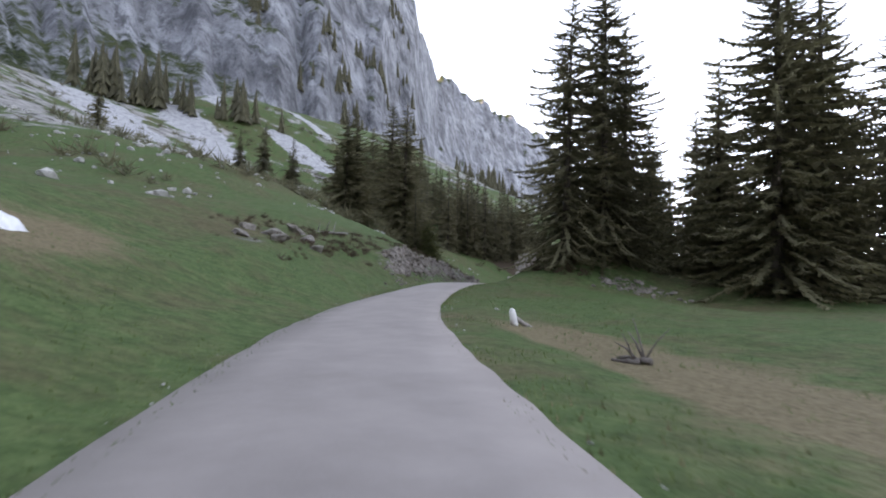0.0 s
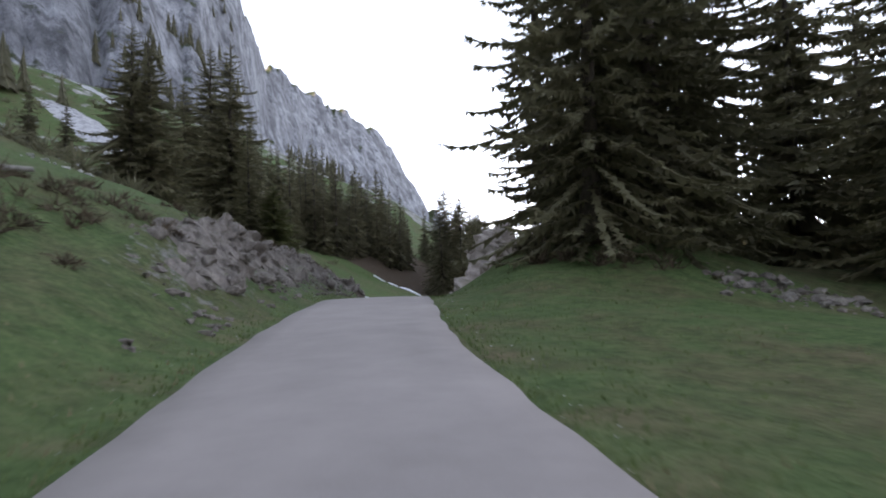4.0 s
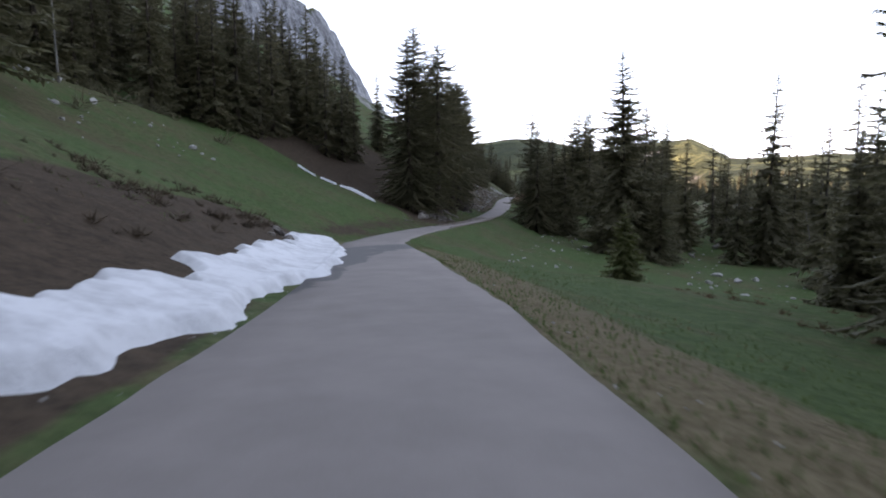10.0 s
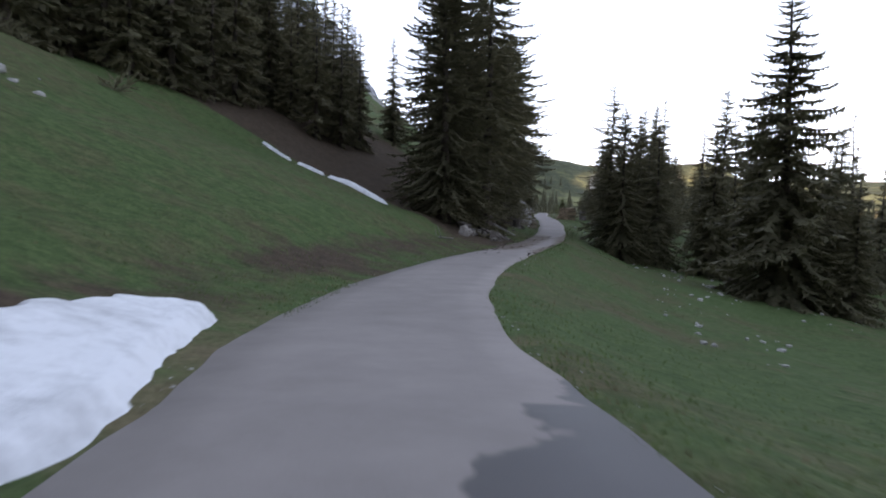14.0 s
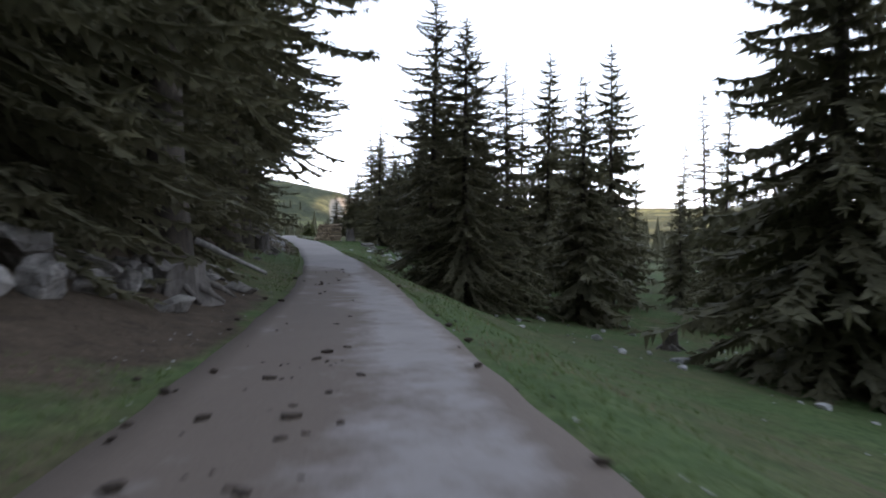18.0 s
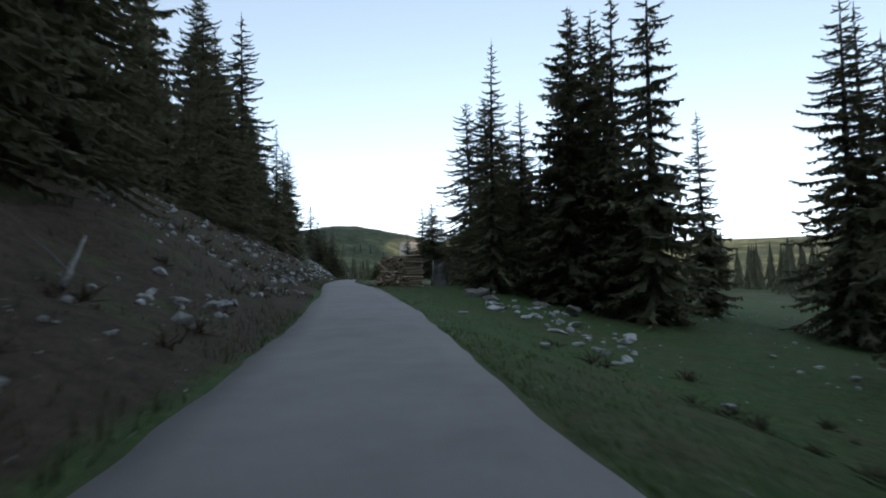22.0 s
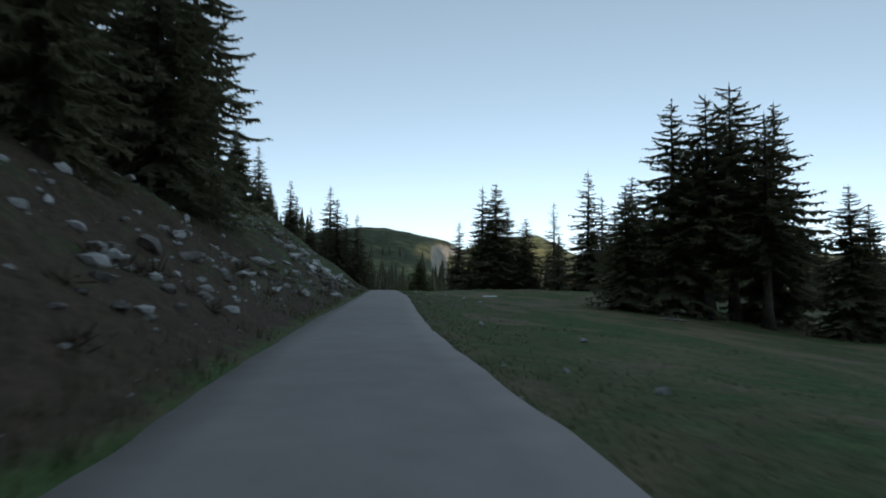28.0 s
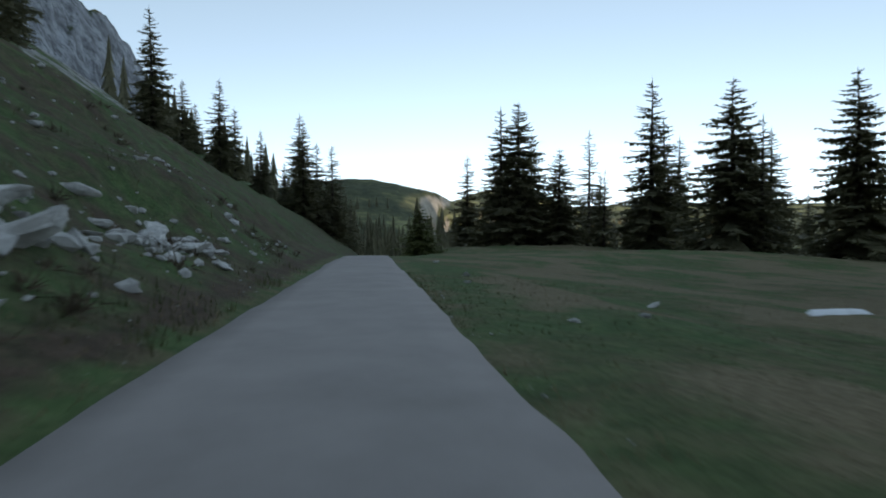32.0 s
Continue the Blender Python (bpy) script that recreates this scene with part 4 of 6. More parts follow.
def plant(kind, x, y, z, height, turn=0.0, lean=(0.0, 0.0), group="spruces along the road", wide=1.0):
    H, trunk, crown, label = KINDS[kind]
    s = height / H
    m = pose(x, y, z - 0.1, lean[0], lean[1], turn) @ Matrix.Diagonal((s * wide, s * wide, s, 1))
    if kind not in _first:
        ob = empty("spruce", m, label, "tree", group)
        part("trunk", trunk, ob)
        part("crown", crown, ob)
        _first[kind] = ob
        return ob
    made = copy_thing(_first[kind], Matrix.Identity(4))
    made.matrix_basis = m
    return tagged(made, group=group)


def plant_rows(rows, group, wide=1.0):
    for k, (kind, u, e, h) in enumerate(rows):
        x, y, z = spot(u, e)
        near, kind = kind.endswith("+"), kind.rstrip("+")
        if not near and kind in ("fine", "fine_b") and abs(e) > 12.6:
            kind = "full"
        if not near and kind + "_off" in KINDS and (abs(e) > 10.3 or u > 290):
            kind = kind + "_off"
        plant(kind, x, y, z, h, turn=(67 * k + 13 * u) % 360, lean=((k * 37 % 5 - 2) * 0.6, (k * 53 % 5 - 2) * 0.6), group=group, wide=wide)


def ray_tree(kind, x, y, top, group):
    u, e = ue(x, y)
    z = gz(u, e)
    kind = kind + "_off" if kind + "_off" in KINDS else kind
    plant(kind, x, y, z, top - z, turn=(11 * x + 7 * y) % 360, group=group, wide=1.65)


# the meadow where the road begins
plant_rows([
    ("fine_b", 43.8, 7.1, 19.2), ("fine", 45.7, 9.9, 20.7), ("fine_b", 47.5, 11.5, 17.7), ("thin", 50.3, 7.2, 18.0),
    ("full", 60.6, 27.0, 20.9),
    ("fine_b", 63.2, 14.9, 18.0), ("full", 67.6, 15.5, 18.0), ("full", 62.8, 19.0, 19.0), ("fine_b", 50.8, 10.0, 16.0), ("full", 56.5, 9.6, 12.0), ("fine_b", 58.5, 12.2, 15.0), ("full", 53.0, 19.0, 18.0), ("full", 66.0, 11.5, 16.0), ("fine_b", 69.0, 11.2, 18.5), ("full", 73.0, 15.5, 15.0),
], "spruces on the meadow and crag")
plant_rows([("fine_b+", 44.8, 20.6, 22.8), ("full+", 47.6, 24.2, 22.4), ("full+", 48.5, 28.5, 19.0), ("fine+", 46.5, 22.5, 20.4)], "spruces on the meadow and crag", wide=1.25)
plant_rows([
    ("skirt", 80.8, 15.5, 17.0), ("full+", 78.0, 17.5, 18.0), ("full+", 85.0, 18.0, 8.0), ("full+", 91.0, 22.5, 9.0), ("full+", 86.6, 19.8, 8.5), ("full+", 93.0, 25.0, 11.0), ("full", 95.5, 23.4, 9.0), ("full", 99.0, 27.0, 12.0), ("full", 90.0, 26.4, 11.0), ("full+", 83.4, 19.6, 9.0), ("far", 96.0, 26.0, 13.0), ("far_b", 102.0, 28.0, 14.0), ("far", 108, 32, 13), ("thin", 94, 29, 15),
], "spruces below the road")
# on the slope above the road's first bend
plant_rows([
    ("full+", 96.0, -23.0, 24.0), ("full+", 99.5, -26.6, 23.4), ("full+", 74.0, -23.0, 15.4), ("full+", 72.2, -23.8, 15.0), ("full", 107, -34, 20.0), ("far", 128.6, -81.0, 14.1), ("spire", 104, -64, 10), ("spire", 112, -57, 12),
    ("small", 58.5, -7.2, 4.2), ("small", 61.0, -8.6, 3.4), ("spire", 57.5, -8.4, 7.0),
    ("far", 118, -32, 17), ("far_b", 112, -34, 16), ("far_b", 76, -75, 10),
], "spruces on the slope", wide=1.35)
# down the meadow on the valley side
plant_rows([
    ("cone", 141.6, 18.6, 25.0), ("full+", 142.6, 19.6, 13.0), ("full+", 140.6, 19.4, 12.0), ("full+", 144.0, 23.0, 15.0), ("full+", 138.5, 22.8, 11.0), ("spire", 151.8, 39.0, 26.5), ("fine_b", 159.8, 6.0, 17.5), ("fine", 156.6, 7.2, 15.5), ("spire", 197.4, 18.3, 23.4),
    ("tall", 179.5, 22.7, 23.4), ("thin", 170.1, 22.2, 19.9), ("tall", 170.3, 24.9, 22.4), ("small", 93.0, 11.2, 3.6),
    ("spire", 201.0, 17.5, 22.0), ("thin", 180.7, 20.2, 20.0), ("thin", 171.8, 36.9, 21.0), ("spire", 161.0, 29.6, 18.0), ("far", 159.9, 49.6, 19.0),
    ("far", 154.5, 43.6, 16.5), ("far", 164.4, 39.9, 15.7), ("far", 170.5, 32.9, 12.2), ("far", 165.9, 37.3, 14.5), ("full", 161.8, 17.5, 16.5),
], "spruces on the valley side")
plant_rows([
    ("far", 150.5, 34.6, 14.0), ("far", 131.0, 39.0, 18.0), ("far_b", 135, 46, 17), ("far", 142, 52, 15), ("far_b", 148, 58, 16), ("far", 126, 52, 14),
    ("spire", 185.1, 59.3, 20.0), ("spire", 185.5, 64.0, 18.4), ("far", 190.1, 59.5, 17.5), ("far", 193.6, 58.5, 19.1), ("spire", 181.2, 40.8, 17.5),
    ("far", 176, 48, 16), ("far_b", 196, 45, 17), ("tall+", 195.3, 31.5, 22.5), ("tall+", 196.8, 34.4, 23.0), ("full+", 193.8, 33.6, 20.0), ("far", 200, 38, 15), ("far_b", 118, 60, 14), ("far", 108, 66, 13),
], "spruces on the valley side")
# beside the firewood and the rocks
plant_rows([
    ("spire", 204.9, 10.0, 17.5), ("spire", 204.0, 13.6, 10.5), ("spire", 204.5, 27.1, 15.7), ("tall", 202.8, 15.0, 20.6), ("tall", 205.4, 16.6, 21.5),
    ("tall", 207.6, 18.8, 22.5), ("tall", 204.4, 18.4, 20.0), ("fine", 211.5, 11.6, 15.5), ("fine_b", 214.5, 11.0, 16.0), ("full+", 208.8, 13.6, 15.0), ("full", 218.5, 17.0, 15.0), ("fine", 216.5, 14.5, 15.5), ("full+", 162.0, 9.2, 15.0), ("full+", 160.6, 11.4, 16.0), ("full+", 166.8, 11.2, 14.0), ("fine_b", 165.4, 9.2, 12.0), ("full", 168.5, 12.0, 11.0),
], "spruces beside the firewood")
# the clump whose boughs hang over the road
plant_rows([
    ("skirt", 136.5, -6.2, 19.5), ("skirt", 139.3, -6.5, 21.5), ("over", 142.0, -4.4, 21.0), ("skirt", 145.5, -6.0, 18.5), ("over", 150.8, -4.2, 18.0), ("skirt", 149.5, -6.4, 16.0), ("full+", 147.0, -7.8, 16.0),
    ("skirt", 159.5, -6.6, 18.5), ("over", 158.5, -4.5, 19.0), ("over", 162.5, -5.4, 19.0), ("skirt", 165.0, -6.0, 17.0), ("full", 157.5, -9.4, 17.0), ("fine_b", 169.5, -7.6, 16.0), ("full", 152.5, -8.6, 14.0), ("full", 162.5, -10.4, 18.0),
], "old spruces hanging over the road", wide=1.06)
# on the bank further on
plant_rows([
    ("full+", 178.6, -8.8, 16.0), ("full+", 182.2, -9.8, 16.0), ("skirt", 184.6, -8.6, 17.0), ("tall+", 187.0, -9.6, 20.0), ("full", 176.0, -11.0, 15.0), ("full+", 204.2, -10.6, 7.5), ("full+", 207.0, -10.2, 8.5), ("full", 206.0, -13.0, 7.0), ("full+", 209.8, -10.0, 11.0), ("full", 210.5, -13.0, 10.0), ("spire", 202.0, -14.0, 6.0),
], "spruces on the bank")
plant_rows([
    ("spire", 184.0, -17.0, 9.0), ("spire", 175.9, -21.4, 14.0), ("fine_b", 214.0, -10.5, 17.0), ("full", 218.0, -9.8, 16.5), ("tall", 221.0, -12.0, 19.0),
    ("full", 225.0, -10.6, 17.0), ("tall", 216.0, -15.0, 18.0), ("full", 229.0, -13.0, 15.0), ("tall", 223.5, -17.0, 17.0), ("full+", 257.5, -8.0, 15.5), ("full+", 253.6, -7.8, 15.0), ("fine_b", 246.0, -11.8, 16.5),
    ("full", 249.5, -12.6, 16.0), ("full", 252.0, -11.6, 15.0), ("tall", 257.5, -13.0, 16.0), ("tall", 244.0, -14.0, 17.0), ("spire+", 246.7, -8.2, 16.0), ("tall+", 231.0, -9.9, 24.0), ("full", 261.0, -12.0, 12.0), ("spire", 280.0, -14.5, 14.0),
], "spruces on the bank")
# where the valley opens
plant_rows([
    ("tall", 283.1, 27.9, 20.5), ("stem", 281.1, 33.3, 22.8), ("stem", 280.3, 30.2, 21.0), ("tall", 282.4, 38.2, 21.8), ("stem", 277.7, 34.5, 19.5), ("stem", 284.5, 31.5, 18.0), ("stem", 283.6, 34.8, 20.0),
    ("full", 283.0, 23.0, 12.0), ("full", 269.4, 36.3, 12.1), ("full", 279.1, 47.0, 12.5), ("full", 331.3, 58.4, 23.0),
], "spruce clump on the meadow", wide=1.5)
for kind, x, y, top in [("spire", 157.1, 402.6, 30.0), ("spire", 176.7, 347.3, 24.6), ("full", 180.7, 346.7, 25.8), ("thin", 205.5, 350.4, 23.3), ("spire", 188.8, 321.1, 26.7),
                        ("full", 181.9, 302.3, 21.8), ("thin", 182.5, 298.3, 16.2), ("spire", 179.6, 362.1, 16.9)]:
    ray_tree(kind, x, y, top, "spruces at the end of the meadow")
plant_rows([
    ("spire", 394.8, 32.0, 24.0), ("full", 383.1, 34.9, 19.0), ("thin", 379.0, 42.9, 15.0), ("spire", 375.7, 54.4, 25.0), ("spire", 376.7, 58.0, 22.0), ("full", 357.1, 60.8, 21.0),
    ("spire", 360.6, 67.2, 22.0), ("far", 371.3, 83.8, 13.0), ("thin", 361.5, 83.4, 14.0), ("thin", 344.3, 72.1, 14.0), ("small", 366.4, 6.6, 8.5), ("spire", 404.0, 30.3, 18.0),
    ("far", 390, 46, 16), ("far_b", 400, 58, 17), ("far", 385, 75, 15), ("far_b", 410, 70, 16),
], "spruces at the end of the meadow", wide=1.65)
plant_rows([
    ("spire", 338.7, -22.2, 12.5), ("far", 348.7, -22.6, 8.0), ("spire", 351.9, -19.4, 11.5), ("far", 360.9, -19.7, 10.0), ("spire", 370.5, -18.3, 10.0), ("spire", 384.5, -13.8, 17.5),
    ("far", 392.0, -12.2, 16.0), ("spire", 395.4, -9.6, 18.5), ("far", 390.3, -18.0, 8.5), ("full", 300.7, -16.5, 9.0), ("far", 356.9, -23.7, 6.5), ("far", 408.0, -8.5, 15.0),
    ("far_b", 416, -14, 15), ("far", 424, -6, 14), ("far_b", 435, -12, 16), ("far", 330, -30, 8),
], "spruces on the far bank", wide=1.5)


def fill_wood(count, u0, u1, e0, e1, seed, low, high, gap, group, top=None, keep=None):
    """A wood of single spruces, none too near another."""
    g, spots = random.Random(seed), []
    tries = 0
    while len(spots) < count and tries < count * 40:
        tries += 1
        u, e = g.uniform(u0, u1), g.uniform(e0, e1)
        if (top and e < top(u)) or (keep and not keep(u, e)):
            continue
        if min((abs(u - a) + abs(e - b) for a, b in spots), default=99) > gap:
            spots.append((u, e))
    for u, e in spots:
        x, y, z = spot(u, e)
        plant(g.choice(("far", "far_b", "far")), x, y, z, g.uniform(low, high), g.uniform(0, 360), group=group)


EDGE_OF_WOOD = lambda u, e: e < min(-18.6 - 0.32 * (u - 153.4), float(np.interp(u, [104, 120, 128, 136, 146, 152], [-33, -32, -31, -27.5, -24, -18])))
fill_wood(64, 104, 168, -62, -27, 5, 13, 20, 4.6, "wood on the slope", lambda u: -42 - max(0, u - 123) * 0.7, EDGE_OF_WOOD)
fill_wood(34, 136, 174, -36, -14, 8, 12, 17, 3.4, "wood on the slope", None, EDGE_OF_WOOD)
fill_wood(18, 120, 200, 62, 110, 7, 13, 18, 8.0, "wood in the valley")


def surface_z(x, y):
    """The higher of the meadow and the mountain."""
    u, e = ue(x, y)
    dx, dy = np.asarray(x) - 10.0, np.asarray(y) - 20.0
    a, r = np.degrees(np.arctan2(-dx, dy)), np.hypot(dx, dy)
    m = mountain_z(a, r, np.asarray(x, float), np.asarray(y, float))
    return np.maximum(ground_z(u, e), np.where((a > -24) & (a < 190) & (r > 150), m, -99))


def far_wood(name, spots, seed, low, high, label):
    """Distant spruces: jagged tiers on a stem, joined as one wood."""
    g = random.Random(seed)
    verts, faces = [], []
    for x, y, z in spots:
        h = g.uniform(low, high)
        r, turn = h * g.uniform(0.13, 0.19), g.uniform(0, 6.28)
        for tier in range(5):
            b, t = h * (0.06 + 0.18 * tier), h * min(1.0, 0.40 + 0.17 * tier)
            rr = r * (1 - 0.19 * tier)
            k = len(verts)
            verts.append((x, y, z + t))
            for j in range(10):
                a = turn + tier + j * 0.628
                q = rr * (1.15 if j % 2 else 0.55) * g.uniform(0.8, 1.2)
                verts.append((x + q * math.cos(a), y + q * math.sin(a), z + b - (0.05 if j % 2 else -0.04) * h))
            faces += [(k, k + 1 + j, k + 1 + (j + 1) % 10) for j in range(10)]
    return tagged(new(name, mesh_of(name, verts, faces, M_NEEDLE, True)), label, "wood", kind="stuff")


def scatter(count, az, rad, centre, seed, keep):
    g, out = np.random.default_rng(seed), []
    a, r = np.radians(g.uniform(*az, count * 6)), g.uniform(*rad, count * 6)
    x, y = centre[0] - np.sin(a) * r, centre[1] + np.cos(a) * r
    ok = keep(np.degrees(a), r, x, y)
    x, y, a, r = x[ok][:count], y[ok][:count], a[ok][:count], r[ok][:count]
    return x, y, np.degrees(a), r


mx, my, ma, mr = scatter(620, (-8, 40), (190, 640), (10, 20), 31, lambda a, r, x, y: fbm(x / 60, y / 60, 4, 91) > 0.60)
far_wood("mountain_wood", list(zip(mx, my, surface_z(mx, my) - 0.5)), 41, 8, 19, "scattered dark spruces on the rocky mountain slope")
hx, hy, ha, hr = scatter(900, (-60, -14), (480, 1500), (70, 190), 33, lambda a, r, x, y: (fbm(x / 120, y / 120, 3, 93) > 0.50) & ((r < 950) | (a < -36)))
far_wood("hill_wood", list(zip(hx, hy, hill_z(ha, hr, hx, hy) - 1)), 43, 10, 20, "distant dark spruce woods on the hills")
g_ = np.random.default_rng(77)
vu, ve = g_.uniform(430, 640, 260), g_.uniform(-70, 130, 260)
vx, vy = xy(vu, ve)
far_wood("valley_wood", list(zip(vx, vy, ground_z(vu, ve) - 0.5)), 45, 12, 19, "dark spruce wood in the hollow beyond the meadow")
wu, we = g_.uniform(60, 420, 300), g_.uniform(85, 260, 300)
wx, wy = xy(wu, we)
far_wood("slope_wood", list(zip(wx, wy, ground_z(wu, we) - 0.5)), 47, 11, 18, "dark spruce wood down the valley side")


# ---- rocks ----
def rock_mesh(name, seed, size, mat, subdiv=3, cuts=9, rough=0.10):
    """An angular stone: a ball planed off by flat cuts, then roughened."""
    g = np.random.default_rng(seed)
    bm = bmesh.new()
    bmesh.ops.create_icosphere(bm, subdivisions=subdiv, radius=1.0)
    v = np.array([p.co[:] for p in bm.verts])
    for _ in range(cuts):
        n = g.normal(size=3)
        n /= np.linalg.norm(n)
        d = g.uniform(0.38, 0.8)
        over = np.maximum(v @ n - d, 0)
        v = v - over[:, None] * n * 0.97
    v *= 1 + rough * (fbm(v[:, 0] * 2 + seed, v[:, 1] * 2 + v[:, 2] * 1.7, 4, seed, True)[:, None] - 0.5) * 2
    v *= np.array(size)
    for p, q in zip(bm.verts, v):
        p.co = q
    me = bpy.data.meshes.new(name)
    bm.to_mesh(me)
    bm.free()
    me.materials.append(mat)
    me.polygons.foreach_set("use_smooth", [subdiv > 3] * len(me.polygons))
    return me


BOULDERS = [rock_mesh("boulder", 100 + k, (1.0, 0.62 + 0.14 * (k % 3), 0.42 + 0.08 * (k % 4)), M_PALE, 3, 12 + k, 0.26) for k in range(7)]
SLABS = [rock_mesh("boulder", 230 + k, (1.0, 0.55 + 0.12 * (k % 3), 0.30 + 0.06 * (k % 2)), M_WHITE_ROCK, 3, 16 + k, 0.30) for k in range(5)]
GREYS = [rock_mesh("boulder", 200 + k, (1.0, 0.75, 0.55), M_ROCK, 3, 12, 0.22) for k in range(5)]


def boulder(u, e, size, k, label="pale limestone boulder lying in the grass", group="boulders", meshes=None, sink=0.28, turn=None):
    x, y, z = spot(u, e)
    me = (meshes or BOULDERS)[k % len(meshes or BOULDERS)]
    ob = new("boulder", me)
    ob.matrix_basis = pose(x, y, z + size * (0.5 - sink) * 0.6, (k * 41) % 30 - 15, (k * 67) % 30 - 15, (k * 97) % 360 if turn is None else turn) @ Matrix.Scale(size, 4)
    return tagged(ob, label, "boulder", group)


def boulders(rows, label, group, meshes=None, start=0, by=1.0):
    for k, (u, e, s) in enumerate(rows):
        boulder(u, e, s * by, k + start, label, group, meshes)


boulders([(279.3, -3.7, 1.0), (278.4, -4.6, 0.8), (280.6, -4.7, 0.6), (277.0, -4.2, 0.7), (276.0, -4.9, 0.6), (274.6, -4.3, 0.6), (272.6, -4.7, 0.5), (271.4, -5.2, 0.55), (279.5, -8.2, 0.5), (282.5, -8.6, 0.4), (277.0, -9.0, 0.6)],
         "large white limestone boulder on the bank", "white boulders on the bank", SLABS)
boulders([(286.0, -4.4, 0.7), (285.8, -3.6, 0.55), (285.6, -2.9, 0.4), (286.7, -3.9, 0.45), (284.8, -4.0, 0.45), (287.2, -4.8, 0.5), (284.2, -4.8, 0.4), (288.3, -4.2, 0.35), (287.6, -3.4, 0.25), (283.3, -3.6, 0.25), (289.6, -3.8, 0.25), (282.4, -4.2, 0.3), (285.0, -5.6, 0.5)],
         "heap of white limestone boulders on the bank", "white boulders on the bank", SLABS, start=1)
boulders([(272.7, -2.9, 0.42), (273.4, -3.4, 0.3), (266.5, -4.2, 0.5), (268.2, -4.9, 0.65), (269.8, -4.5, 0.55), (271.0, -5.4, 0.8), (267.2, -6.4, 0.7), (264.5, -6.0, 0.6), (262.8, -7.6, 0.75), (265.5, -8.4, 0.9),
          (260.5, -8.0, 0.5), (258.0, -6.6, 0.45), (254.0, -5.2, 0.4), (250.5, -4.4, 0.5), (247.3, -5.0, 0.6), (243.0, -4.2, 0.35), (240.5, -5.4, 0.5), (237.1, -6.0, 0.55), (234.0, -4.6, 0.3), (231.0, -5.6, 0.5)],
         "grey-white boulder on the stony bank", "boulders on the stony bank", start=3, by=0.5)
boulders([(264.4, -4.9, 0.75), (260.9, -4.6, 0.5), (262.1, -4.2, 0.4), (267.2, -4.7, 0.7), (268.4, -4.4, 0.6), (273.5, -4.1, 0.6), (275.3, -3.6, 0.45), (261.8, -2.3, 0.4), (259.4, -3.7, 0.32), (265.0, -5.7, 0.3), (263.4, -5.7, 0.3), (256.7, -5.1, 0.6), (258.8, -4.8, 0.4), (249.4, -3.7, 0.42), (248.0, -3.6, 0.4), (250.4, -3.1, 0.3)],
         "long white limestone slab in the bank", "boulders on the stony bank", SLABS, start=2)
boulders([(242.5, -4.7, 0.30), (241.3, -4.4, 0.22), (243.6, -4.5, 0.42), (245.6, -4.3, 0.42), (241.2, -3.4, 0.26), (239.4, -3.7, 0.28), (238.4, -3.1, 0.20), (242.6, -3.1, 0.24), (246.0, -3.5, 0.24), (237.0, -3.2, 0.15), (238.0, -3.4, 0.14), (238.9, -2.9, 0.15), (240.5, -3.0, 0.17)],
         "jagged grey stone on the dark bank", "boulders on the stony bank", GREYS, start=6)
boulders([(192.9, -3.1, 0.36), (194.9, -3.0, 0.55), (195.6, -3.3, 0.3), (191.8, -2.3, 0.34), (192.2, -2.5, 0.3), (191.9, -3.4, 0.36), (198.3, -5.8, 0.3), (200.8, -5.8, 0.4), (196.7, -4.7, 0.36), (193.7, -3.9, 0.3), (203.5, -3.4, 0.42), (203.8, -3.1, 0.3), (202.4, -2.9, 0.36),
          (205.4, -2.9, 0.28), (221.1, -2.8, 0.4), (223.1, -3.3, 0.5), (187.0, -5.4, 0.4), (182.0, -6.5, 0.3), (209.0, -5.2, 0.4), (213.0, -4.6, 0.3), (176.5, -3.4, 0.35), (178.2, -3.0, 0.3)],
         "pale stone on the dark bank", "boulders on the stony bank", start=9, by=0.7)
boulders([(192.2, 8.3, 0.5), (188.0, 8.4, 0.5), (178.5, 4.5, 0.3), (183.8, 8.3, 0.5), (182.1, 8.5, 0.4), (184.7, 3.6, 0.22), (194.7, 7.1, 0.75), (193.3, 6.9, 0.6), (195.3, 8.2, 0.5), (197.4, 8.0, 0.4), (191.5, 10.6, 0.6), (193.6, 9.2, 0.4), (187.4, 11.2, 0.5), (197.8, 10.8, 0.45), (185.0, 8.0, 0.35), (189.8, 12.6, 0.55), (181.0, 7.6, 0.3)],
         "flat white limestone slab sunk in the meadow", "white rocks by the firewood", SLABS, start=2)
boulders([(200.5, 7.6, 1.0), (201.6, 8.4, 0.8), (199.4, 8.3, 0.6), (196.5, 12.4, 0.9), (199.6, 11.6, 0.7)], "low grey rock ledge in the meadow", "white rocks by the firewood", GREYS, start=1)
boulders([(159.0, 13.0, 0.5), (157.0, 16.6, 0.4), (155.2, 17.6, 0.35), (153.0, 18.6, 0.3), (161.5, 11.6, 0.35), (150.0, 12.2, 0.4), (145.6, 14.0, 0.55), (118.2, 28.2, 0.6), (121.0, 24.0, 0.5), (126.0, 26.5, 0.7), (116.0, 31.0, 0.4), (130.0, 30.0, 0.6), (134.0, 33.0, 0.7)],
         "pale stone in the lower meadow", "stones in the lower meadow", start=5)
